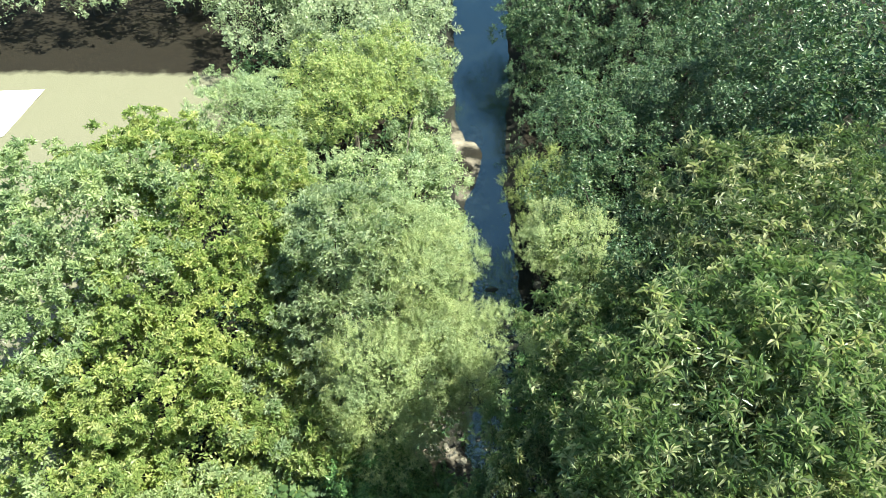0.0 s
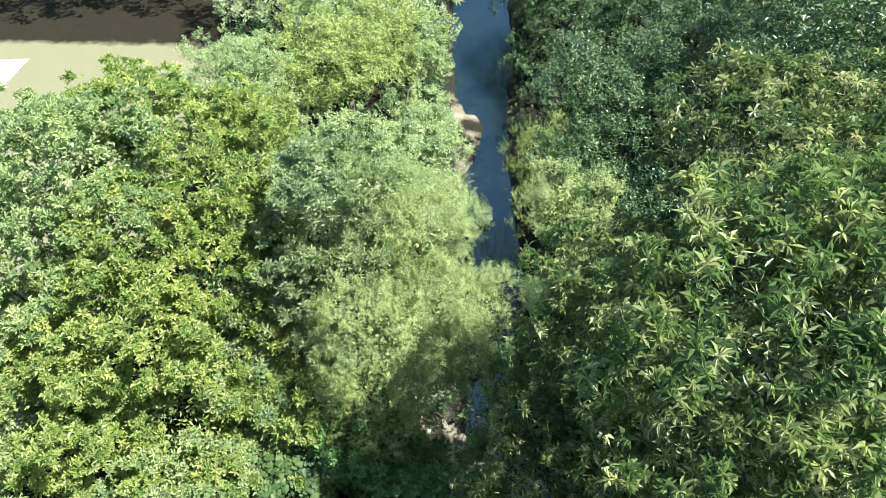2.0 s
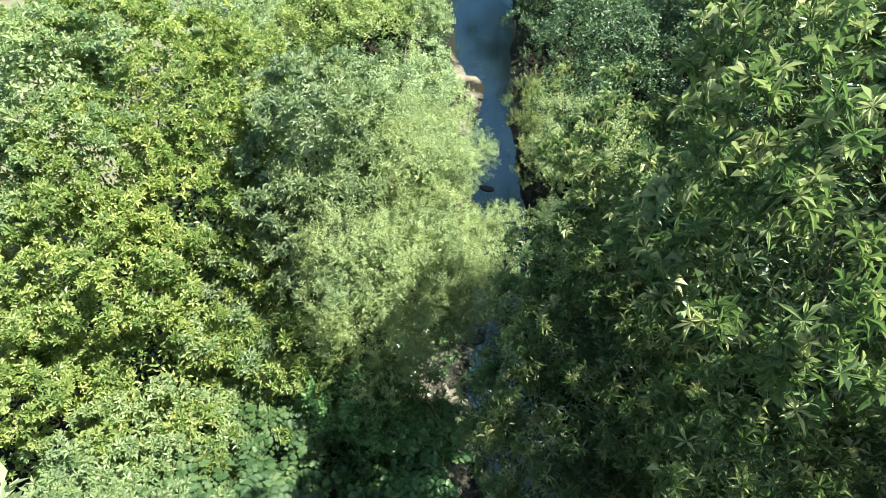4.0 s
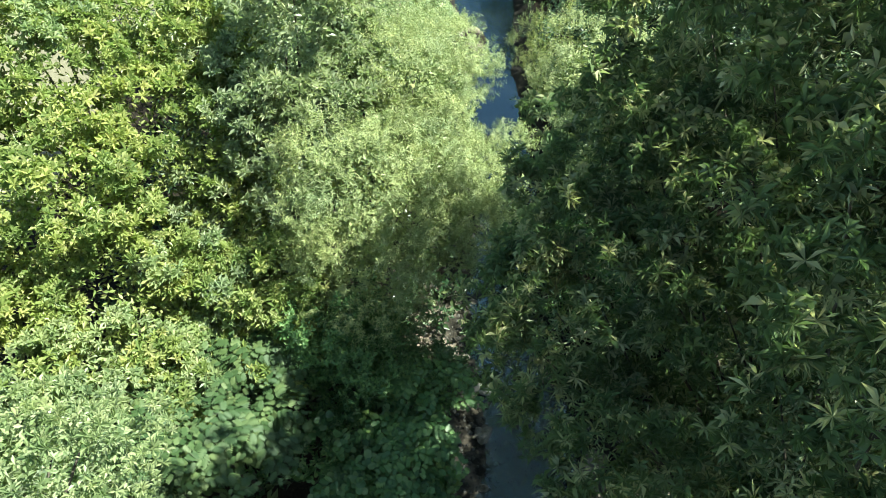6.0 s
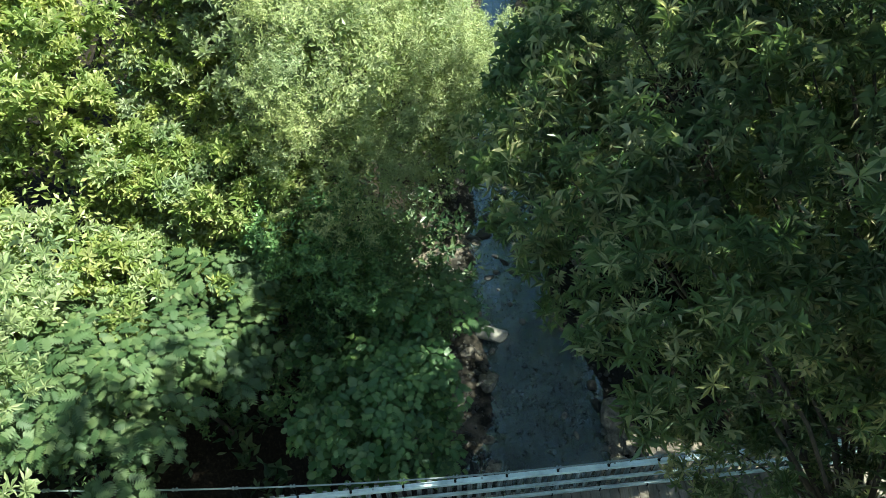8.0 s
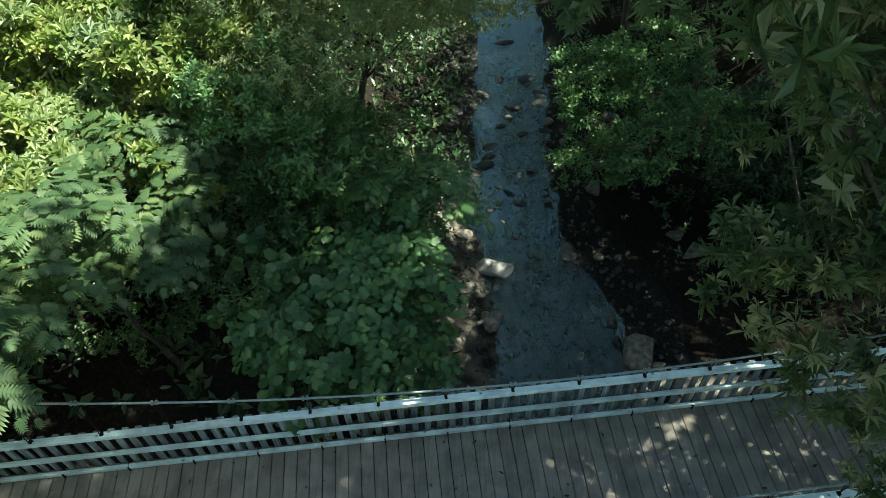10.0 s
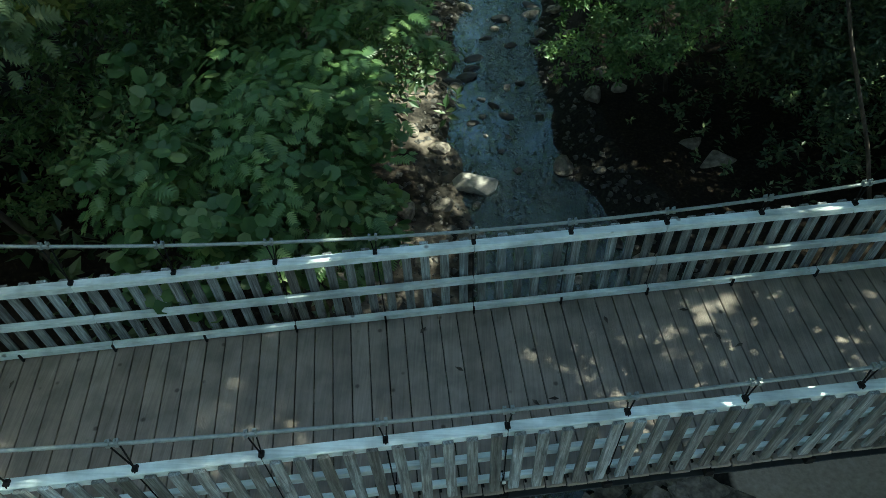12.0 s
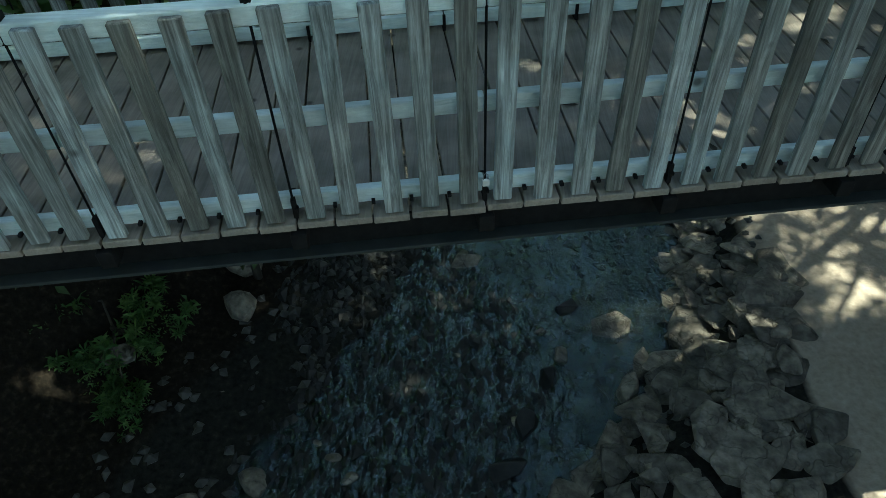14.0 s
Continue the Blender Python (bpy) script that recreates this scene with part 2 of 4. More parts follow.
def add_box(bm, sx, sy, sz, at, turn=None):
    m = Matrix.Translation(at) @ (turn or Matrix()) @ Matrix.Diagonal((sx, sy, sz, 1))
    bmesh.ops.create_cube(bm, size=1, matrix=m)


def tube(points, radii, sides=8):
    """A tapered tube along points."""
    bm = bmesh.new()
    rings = []
    for i, (p, r) in enumerate(zip(points, radii)):
        a, c = points[max(i - 1, 0)], points[min(i + 1, len(points) - 1)]
        q = (Vector(c) - Vector(a)).to_track_quat("Z", "Y")
        rings.append([bm.verts.new(Vector(p) + q @ Vector((r * math.cos(k * math.tau / sides), r * math.sin(k * math.tau / sides), 0))) for k in range(sides)])
    for lo, hi in zip(rings, rings[1:]):
        for k in range(sides):
            bm.faces.new((lo[k], lo[(k + 1) % sides], hi[(k + 1) % sides], hi[k]))
    bm.faces.new(rings[-1])
    bm.faces.new(rings[0][::-1])
    for f in bm.faces:
        f.smooth = True
    return bm


def array_mesh(name, verts, faces, material, smooth=False):
    """A mesh from arrays of corners and of faces that all have the same number of corners."""
    data = bpy.data.meshes.new(name)
    k = faces.shape[1]
    data.vertices.add(len(verts))
    data.vertices.foreach_set("co", verts.astype(np.float32).ravel())
    data.loops.add(faces.size)
    data.loops.foreach_set("vertex_index", faces.astype(np.int32).ravel())
    data.polygons.add(len(faces))
    data.polygons.foreach_set("loop_start", np.arange(0, faces.size, k, dtype=np.int32))
    data.polygons.foreach_set("use_smooth", np.full(len(faces), smooth))
    data.update(calc_edges=True)
    data.materials.append(material)
    return data


# ---- leaves and sprays: each is (corners, faces) ----
def leaf_shape(length, width, fold=0.12, droop=0.1, wide=0.45):
    v = np.array([(0, 0, 0), (width / 2, length * wide, 0), (0, length, -droop * length), (-width / 2, length * wide, 0), (0, length * wide, -fold * width)])
    return v, np.array([(0, 1, 4), (4, 1, 2), (2, 3, 4), (4, 3, 0)])


def flat_leaf(length, width, droop=0.15):
    edge = 0.16 * width - 0.38 * droop * length
    v = np.array([(0, 0, 0), (width / 2, length * 0.45, edge), (0, length, -droop * length), (-width / 2, length * 0.45, edge)])
    return v, np.array([(0, 1, 2), (0, 2, 3)])


def round_leaf(length, width):
    v = [(0, length * 0.45, -0.06 * length)]
    for a in range(7):
        ang = math.tau * a / 7 - math.pi / 2
        v.append((width / 2 * math.cos(ang), length * 0.45 + length * 0.5 * math.sin(ang), 0.0))
    return np.array(v), np.array([(0, 1 + a, 1 + (a + 1) % 7) for a in range(7)])


def feather_leaf(length, pairs=6):
    """One oval feathered blade: leaflets joined along a bowed midrib, parted towards the rim so that it is toothed."""
    v = [(0, length * (0.04 + 0.86 * i / pairs), 0.03 * length - 0.16 * length * (i / pairs) ** 2) for i in range(pairs + 1)]
    f = []
    gap = length * 0.86 / pairs
    for i in range(pairs):
        u = (i + 0.5) / pairs
        span = length * 0.41 * math.sin(math.pi * (0.2 + 0.68 * u)) ** 0.7
        y0, z0 = length * (0.04 + 0.86 * u), 0.03 * length - 0.16 * length * u * u
        lean = span * (0.25 + 0.45 * u)
        for side in (-1, 1):
            n = len(v)
            v += [(side * span * 0.5, y0 + lean * 0.5 - gap * 0.47, z0 - 0.03 * span), (side * span, y0 + lean, z0 - 0.16 * span), (side * span * 0.55, y0 + lean * 0.55 + gap * 0.4, z0 - 0.04 * span)]
            f += [(i, n, i + 1), (n, n + 2, i + 1), (n, n + 1, n + 2)]
    return np.array(v), np.array(f)


def frond(rng, length, blades, size):
    """An arching stalk along y with feathered blades in pairs and one at the tip."""
    vs, fs, n = [], [], 0
    for i in range(blades):
        u = (i // 2 + 0.6) / ((blades + 1) // 2)
        side = 0 if i == blades - 1 else (1 if i % 2 else -1)
        v, f = feather_leaf(size * rng.uniform(0.8, 1.15) * (0.75 + 0.5 * math.sin(math.pi * u)))
        v = v @ np.array(Matrix.Rotation(rng.normal(0, 0.22), 3, "Y")).T
        v = v @ np.array(Matrix.Rotation(rng.normal(-0.12, 0.18), 3, "X")).T
        v = v @ np.array(Matrix.Rotation(-side * rng.uniform(0.75, 1.15), 3, "Z")).T
        vs.append(v + (side * 0.02, length * u + rng.normal(0, 0.015), 0.16 * length * math.sin(math.pi * u) - 0.1 * length * u * u + rng.normal(0, 0.012)))
        fs.append(f + n)
        n += len(v)
    return np.concatenate(vs), np.concatenate(fs)


def spray(rng, leaf, count, stem, low, high, jitter=0.25, base=0.0, tuft=False):
    """Leaves in a spiral round a short shoot that points along z; low and high: their rise in degrees from the foot to the tip. A tuft shares one tone."""
    vs, fs, n = [], [], 0
    for i in range(count):
        u = i / max(count - 1, 1)
        az = i * 2.4 + rng.normal(0, 0.3)
        up = math.radians(low + (high - low) * u + rng.normal(0, 12))
        v = leaf[0] * rng.uniform(1 - jitter, 1 + jitter) + (0, base, 0)
        roll = rng.normal(0, 0.35)
        v = v @ np.array(Matrix.Rotation(roll, 3, "Y")).T
        v = v @ np.array(Matrix.Rotation(up, 3, "X")).T
        v = v @ np.array(Matrix.Rotation(az, 3, "Z")).T + (0, 0, stem * u)
        vs.append(v)
        fs.append(leaf[1] + n)
        n += len(v)
    vs, fs = np.concatenate(vs), np.concatenate(fs)
    if tuft:
        fs[fs % len(leaf[0]) == 0] = 0
    return vs, fs


def kinds(seed, leaf, count, stem, low, high, number=4, jitter=0.25, base=0.0, tuft=False):
    rng = np.random.default_rng(seed)
    return [spray(rng, leaf, count, stem, low, high, jitter, base, tuft) for _ in range(number)]


SPRAYS = {
    "yellow": kinds(1, flat_leaf(0.14, 0.06, 0.2), 10, 0.08, -18, 38, tuft=True, number=6),
    "grey": kinds(2, flat_leaf(0.15, 0.045, 0.2), 10, 0.12, -12, 28, tuft=True, number=6),
    "willow": kinds(3, flat_leaf(0.08, 0.02), 18, 0.34, -10, 40),
    "willow_far": kinds(3, flat_leaf(0.085, 0.028), 14, 0.34, -10, 40),
    "feather": [frond(np.random.default_rng(50 + k), 0.6, 9, 0.19) for k in range(5)],
    "broad": kinds(5, round_leaf(0.2, 0.18), 4, 0.1, -25, 15),
    "lance": kinds(6, flat_leaf(0.155, 0.028, 0.35), 13, 0.12, -72, -8, tuft=True, number=6) + kinds(16, flat_leaf(0.15, 0.028, 0.3), 13, 0.08, -42, 30, tuft=True, number=4),
    "lance_far": kinds(9, flat_leaf(0.16, 0.034, 0.32), 12, 0.12, -66, 0, tuft=True, number=4) + kinds(19, flat_leaf(0.155, 0.036, 0.28), 12, 0.07, -42, 30, tuft=True, number=5),
    "dark": kinds(7, flat_leaf(0.14, 0.07), 8, 0.22, -15, 45),
    "far": kinds(8, flat_leaf(0.28, 0.13), 6, 0.3, -15, 50),
}


def turned(axis, spin):
    """Rotation arrays that lay z along each axis, with a spin round it."""
    z = axis / np.linalg.norm(axis, axis=1, keepdims=True)
    ref = np.where(np.abs(z[:, 2:3]) > 0.95, (1.0, 0, 0), (0, 0, 1.0))
    x = np.cross(ref, z)
    x /= np.linalg.norm(x, axis=1, keepdims=True)
    y = np.cross(z, x)
    c, s = np.cos(spin)[:, None], np.sin(spin)[:, None]
    return np.stack([c * x + s * y, -s * x + c * y, z], axis=2)


def crown_arrays(rng, lobes, sprays, clump, per_clump, up=0.6, size=(0.75, 1.25), floor=-0.3, hang=0.0, flat=False, core=1.0, blade=0.45):
    """Leaves of a crown: rounded lobes, clumps over their skin, sprays over each clump. lobes: x, y, z, radius (, flatness)."""
    spots, ways = [], []
    solid = np.array([(l[0], l[1], l[2], l[3], l[4] if len(l) > 4 else 0.85) for l in lobes])
    for x, y, z, r, sq in solid:
        n = max(6, int(4 * math.pi * r * r * 0.72 / clump**2))
        d = rng.normal(size=(n * 2, 3))
        d /= np.linalg.norm(d, axis=1, keepdims=True)
        d = d[d[:, 2] > floor][:n]
        ph = rng.uniform(0, 6.28, (3, 3))
        wob = 1 + 0.13 * sum(np.sin(d @ (rng.normal(size=3) * 3.2) + ph[k, 0]) for k in range(3))
        depth = np.where(rng.random(len(d)) < 0.75, rng.uniform(0.86, 1.03, len(d)), rng.uniform(0.5, 0.85, len(d)))
        c = np.array((x, y, z)) + d * (r * wob * depth)[:, None] * (1, 1, sq)
        inside = np.zeros(len(c), bool)
        for ox, oy, oz, orad, osq in solid:
            if (ox, oy, oz) != (x, y, z):
                off = (c - (ox, oy, oz)) / (1, 1, osq)
                inside |= np.linalg.norm(off, axis=1) < orad * 0.72
        c, d = c[~inside], d[~inside]
        k = len(c)
        e = rng.normal(size=(k * per_clump, 3))
        e /= np.linalg.norm(e, axis=1, keepdims=True)
        dd = np.repeat(d, per_clump, 0)
        e = e + dd * 0.6 + np.array((0, 0, 0.6))
        e /= np.linalg.norm(e, axis=1, keepdims=True)
        rad = np.repeat(rng.uniform(0.38, 0.68, k), per_clump) * clump * rng.uniform(0.6, 1.0, k * per_clump)
        spots.append(np.repeat(c, per_clump, 0) + e * rad[:, None] * (1, 1, 0.75))
        way = e * (1 - up) + np.array((0, 0, up)) + rng.normal(0, 0.22, e.shape)
        ways.append(way - np.array((0, 0, hang)))
    # the mass of leaves and twigs inside the lobes
    cores, girth = [], []
    for x, y, z, r, sq in solid:
        n = int((1400 if r > 1.4 else 600) * core)
        d = rng.normal(size=(n, 3))
        d /= np.linalg.norm(d, axis=1, keepdims=True)
        cores.append(np.array((x, y, z)) + d * (r * rng.uniform(0.48, 0.74, n))[:, None] * (1, 1, sq))
        girth.append(np.full(n, 0.3 if r > 3.2 else min(0.17, 0.11 * r)))
    cores, girth = np.concatenate(cores), np.concatenate(girth)
    spots, ways = np.concatenate(spots), np.concatenate(ways)
    rot = turned(ways, rng.uniform(0, 6.28, len(ways)))
    if flat:
        # leaf blades lie along the skin: the leaf's own y runs outwards and down, its z upwards
        yaw = np.arctan2(-ways[:, 0], ways[:, 1]) + rng.normal(0, 0.7, len(ways))
        tilt = rng.normal(-0.25, 0.25, len(ways))
        cy, sy, ct, st = np.cos(yaw), np.sin(yaw), np.cos(tilt), np.sin(tilt)
        zero = np.zeros(len(ways))
        rot = np.stack([np.stack([cy, sy, zero], 1), np.stack([-sy * ct, cy * ct, st], 1), np.stack([sy * st, -cy * st, ct], 1)], axis=2)
    scale = rng.uniform(*size, len(spots))
    pick = rng.integers(0, len(sprays), len(spots))
    vs, fs, base = [], [], 0
    for i, (v, f) in enumerate(sprays):
        some = np.flatnonzero(pick == i)
        if not len(some):
            continue
        out = np.einsum("nij,vj->nvi", rot[some], v) * scale[some][:, None, None] + spots[some][:, None]
        vs.append(out.reshape(-1, 3))
        fs.append((f[None] + (np.arange(len(some)) * len(v))[:, None, None]).reshape(-1, f.shape[1]) + base)
        base += len(some) * len(v)
    v, f = flat_leaf(1.0, blade)
    rot = turned(rng.normal(size=cores.shape) + (0, 0, 0.8), rng.uniform(0, 6.28, len(cores)))
    out = np.einsum("nij,vj->nvi", rot, v) * girth[:, None, None] + cores[:, None]
    vs.append(out.reshape(-1, 3))
    fs.append((f[None] + (np.arange(len(cores)) * len(v))[:, None, None]).reshape(-1, 3) + base)
    return np.concatenate(vs), np.concatenate(fs)


# ---- the land ----
LEFT_Y = [-40, 3.5, 6, 9, 11.5, 13, 16, 24, 31, 40, 60, 90]
LEFT_X = [-2.6, -2.0, -0.7, 0.6, 0.25, 0.0, 0.0, 0.1, -0.8, -1.3, -2.0, -3.0]
RIGHT_Y = [-40, 2.5, 3.5, 5, 6, 8.4, 9.7, 12.3, 16, 22, 31, 46, 60, 90]
RIGHT_X = [1.5, 1.7, 2.0, 3.3, 3.8, 4.2, 4.2, 2.8, 2.6, 3.0, 2.4, 3.1, 3.0, 2.0]
WATER_Z = -5.0


def smooth(a, lo, hi):
    u = np.clip((a - lo) / (hi - lo), 0, 1)
    return u * u * (3 - 2 * u)


def land(x, y):
    """Height of the ground."""
    x, y = np.asarray(x, float), np.asarray(y, float)
    xl, xr = np.interp(y, LEFT_Y, LEFT_X), np.interp(y, RIGHT_Y, RIGHT_X)
    top_l = -0.7 - 1.4 * smooth(y, 10, 26)
    top_r = -0.7 - 0.6 * smooth(y, 10, 30)
    dl, dr = xl - x, x - xr
    inside = np.minimum(-dl, -dr)
    bed = WATER_Z + 0.06 - 0.32 * smooth(inside, -0.2, 1.0)
    left = WATER_Z + 0.06 + 0.35 * smooth(dl, 0, 1.6) + (top_l - WATER_Z - 0.4) * smooth(dl, 1.4, 6.2)
    right = WATER_Z + 0.06 + 0.5 * smooth(dr, 0, 0.9) + (top_r - WATER_Z - 0.55) * smooth(dr, 3.6, 8.5)
    z = np.where(dl > 0, left, np.where(dr > 0, right, bed))
    z = z + 0.46 * np.exp(-(((x - 0.0) / 1.05) ** 2) - ((y - 33.2) / 3.2) ** 2)
    rough = 0.05 * np.sin(x * 2.1 + 1.3 * np.sin(y * 1.1)) * np.sin(y * 1.7 + x) + 0.03 * np.sin(x * 5.3 + y * 2) * np.sin(y * 4.7 - x)
    return z + rough


def land_at(x, y):
    return float(land(x, y))


out_ = [60, 90, 150, 300, 700, 1500, 3000]
gx = np.array([-v for v in out_[::-1]] + list(np.arange(-45, -8, 1.0)) + list(np.arange(-8, 8, 0.2)) + list(np.arange(8, 45, 1.0)) + out_)
gy = np.array([-v for v in out_[::-1]] + list(np.arange(-40, 0, 1.5)) + list(np.arange(0, 22, 0.2)) + list(np.arange(22, 62, 0.8)) + [62 + v for v in out_])
mx_, my_ = np.meshgrid(gx, gy)
gv = np.stack([mx_, my_, land(mx_, my_)], -1).reshape(-1, 3)
ci = np.arange(len(gx) - 1)[None] + (np.arange(len(gy) - 1) * len(gx))[:, None]
gf = np.stack([ci, ci + 1, ci + 1 + len(gx), ci + len(gx)], -1).reshape(-1, 4)
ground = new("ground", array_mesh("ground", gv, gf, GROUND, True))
# what covers the ground: red sand, green grass, blue gravel and wet stone
cx_, cy_, cz_ = gv.T
dl_, dr_ = np.interp(cy_, LEFT_Y, LEFT_X) - cx_, cx_ - np.interp(cy_, RIGHT_Y, RIGHT_X)
sand_ = smooth(cx_, 4.45, 4.75) * smooth(8.6 - cy_, 0, 1.6) * smooth(9.5 - cx_, 0, 2)
sand_ = np.maximum(sand_, smooth(2.3 - dl_, 0, 0.6) * smooth(dl_, -0.9, -0.3) * smooth(cy_, 6.4, 7.4) * smooth(19 - cy_, 0, 3) * 0.39)
sand_ = np.maximum(sand_, smooth(dl_, -2.4, -1.8) * smooth(0.6 - dl_, 0, 0.5) * smooth(cy_, 27.5, 30) * smooth(39 - cy_, 0, 2) * 0.43)
# Lawn thins to near-black litter past y 37, painting the far trees' shadow.
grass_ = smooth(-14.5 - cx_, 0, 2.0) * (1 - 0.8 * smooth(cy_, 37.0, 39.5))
gravel_ = smooth(1.6 - dl_, 0, 0.8) * np.maximum(smooth(1.4 - dr_, 0, 0.8), smooth(8.6 - cy_, 0, 1.0) * smooth(5.2 - cx_, 0, 0.3)) * (1 - sand_)
cover = ground.data.attributes.new("cover", "FLOAT_COLOR", "POINT")
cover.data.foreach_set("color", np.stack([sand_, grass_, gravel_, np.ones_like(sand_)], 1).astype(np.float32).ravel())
tagged(ground, "wooded ravine floor with sand, litter and dry grass", "ground", kind="structure")

wy = np.arange(-40, 90, 0.5)
wl, wr = np.interp(wy, LEFT_Y, LEFT_X) - 0.7, np.interp(wy, RIGHT_Y, RIGHT_X) + 0.6
cols = np.linspace(0, 1, 9)
wv = np.stack([wl[:, None] * (1 - cols) + wr[:, None] * cols, np.repeat(wy[:, None], 9, 1), np.full((len(wy), 9), WATER_Z)], -1).reshape(-1, 3)
wi = np.arange(8)[None] + (np.arange(len(wy) - 1) * 9)[:, None]
wf_ = np.stack([wi, wi + 1, wi + 10, wi + 9], -1).reshape(-1, 4)
water = new("water", array_mesh("water", wv, wf_, WATER, True))
tagged(water, "shallow clear creek water reflecting the sky", "creek", kind="structure")


# pale paved path on the grass
bm = bmesh.new()
path_v = [bm.verts.new((x, y, land_at(x, y) + 0.03)) for x, y in ((-28.2, 36.4), (-33, 36.0), (-37, 31), (-37, 27), (-31.8, 27.5), (-28.6, 31.5))]
bm.faces.new(path_v[::1])
ext = bmesh.ops.extrude_face_region(bm, geom=bm.faces[:])
bmesh.ops.translate(bm, vec=(0, 0, 0.04), verts=[v for v in ext["geom"] if isinstance(v, bmesh.types.BMVert)])
bmesh.ops.recalc_face_normals(bm, faces=bm.faces[:])
tagged(put_mesh("pavement", bm, PAVING), "pale sunlit paving beside the lawn", "pavement", kind="structure")

# ---- trees and shrubs ----
def tree(name, label, category, foot, lobes, sprays, material, clump=0.55, per_clump=9, seed=1, trunk=0.16, group="", **more):
    """A tapered trunk from foot, a limb into each lobe, and a crown of leaf sprays."""
    rng = np.random.default_rng(seed)
    fx, fy = foot
    fz = land_at(fx, fy) - 0.15
    root = tagged(new(name), label, category, group)
    root.location = (fx, fy, fz)
    mid = np.mean([(l[0], l[1], l[2]) for l in lobes], axis=0) - (fx, fy, fz)
    fork = Vector((mid[0] * 0.45, mid[1] * 0.45, max(0.25, mid[2] * 0.55)))
    pts = [Vector((0, 0, 0)), fork * 0.35 + Vector((0.05, -0.04, 0.05)), fork * 0.7 - Vector((0.04, 0.03, 0)), fork]
    part("trunk", tube(pts, [trunk * 1.35, trunk, trunk * 0.85, trunk * 0.7]), BARK, root)
    thick = trunk * 0.5 / (1 + len(lobes) / 12)
    for l in lobes:
        end = Vector((l[0] - fx, l[1] - fy, l[2] - fz + l[3] * 0.35))
        bend = fork.lerp(end, 0.5) + Vector(rng.normal(0, 0.12, 3)) + Vector((0, 0, 0.08 * (end - fork).length))
        part("limb", tube([fork - Vector((0, 0, 0.1)), bend, end], [thick, thick * 0.65, thick * 0.2], 6), BARK, root)
    v, f = crown_arrays(rng, lobes, SPRAYS[sprays], clump, per_clump, **more)
    crown = new("crown", array_mesh("crown", v - (fx, fy, fz), f, material))
    crown.parent = root
    return root


def shrub(*a, **k):
    return tree(*a, **{"trunk": 0.05, **k})


# left bank
tree("tree", "broad yellow-green broadleaf tree in full sun", "tree", (-10.2, 12.4),
     [(-9.1, 15.4, 6.6, 2.6), (-8.2, 12.4, 5.3, 2.4), (-10, 10, 5.2, 2.6), (-12, 8, 4.0, 2.8), (-9.2, 10.5, 5.9, 1.7), (-11.8, 9.9, 5.3, 1.9), (-8.4, 20.3, 5.2, 1.7),
      (-8.6, 8.5, 3.3, 2.2), (-6.7, 9.6, 2.4, 1.8), (-10.6, 17.4, 6.8, 2.6), (-7.4, 7.1, 1.8, 1.8), (-10.4, 12.9, 6.9, 2.2), (-6.9, 14.6, 6.2, 1.5), (-12.4, 18.2, 7.2, 2.2)],
     "yellow", LEAF_YELLOW, 0.68, 13, 11, 0.26)
tree("tree", "pale green tree bleached by the sun at the wood's edge", "tree", (-13.6, 12.0),
     [(-11.9, 13.8, 8.2, 2.5), (-13.5, 11, 6.3, 2.9), (-14.2, 15.6, 7.2, 2.8), (-13.0, 7.0, 4.2, 1.9)], "yellow", LEAF_PALE, 0.72, 12, 24, 0.2)
tree("tree", "grey-green tree with narrow glossy leaves", "tree", (-5.2, 14.6),
     [(-4.9, 14.4, 6.2, 2.4), (-4.2, 13.5, 8.1, 1.5), (-4.3, 12.9, 5.2, 2.2), (-5.6, 12.4, 3.9, 1.9), (-4.6, 11.2, 2.8, 1.6), (-5.9, 15.6, 4.2, 1.5)], "grey", LEAF_BLUE, 0.7, 14, 12, 0.2, up=0.7)
tree("willow_tree", "pale olive willow with fine drooping leaves over the creek", "tree", (-3.2, 12.2),
     [(-1.7, 15.7, 4.9, 1.8), (-1.6, 14.0, 5.6, 1.6), (-2.7, 10.3, 5.6, 1.65), (-1.3, 10.9, 3.9, 1.8), (0.1, 13.5, 3.5, 1.2), (0.15, 11.8, 2.8, 1.1),
      (-2.5, 9.3, 3.6, 1.4), (-0.5, 15.4, 1.9, 1.1), (-1.4, 12.3, 4.6, 1.5)], "willow", LEAF_WILLOW, 0.48, 10, 13, 0.11, up=0.3, hang=0.15)
shrub("shrub", "dense dark green undergrowth with small leaves", "shrub", (-2.2, 8.2),
      [(-1.8, 8.6, 0.4, 1.5), (-3.0, 9.6, 0.9, 1.5), (-2.7, 7.4, 0.2, 1.5), (-0.95, 8.6, 0.2, 0.95), (-6.0, 7.4, -0.6, 1.4), (-4.6, 8.9, 0.6, 1.3)],
      "dark", LEAF_BROAD, 0.5, 8, 14, size=(0.5, 0.85))
shrub("shrub", "low shrub with round broad leaves beside the bridge", "shrub", (-2.2, 6.4),
      [(-1.7, 6.3, 0.2, 1.2), (-2.5, 5.5, 0.4, 1.1), (-1.3, 5.6, 0.0, 0.9), (-2.6, 6.6, 0.6, 1.0)], "broad", LEAF_BROAD, 0.46, 6, 15, up=0.75, size=(0.6, 1.0))
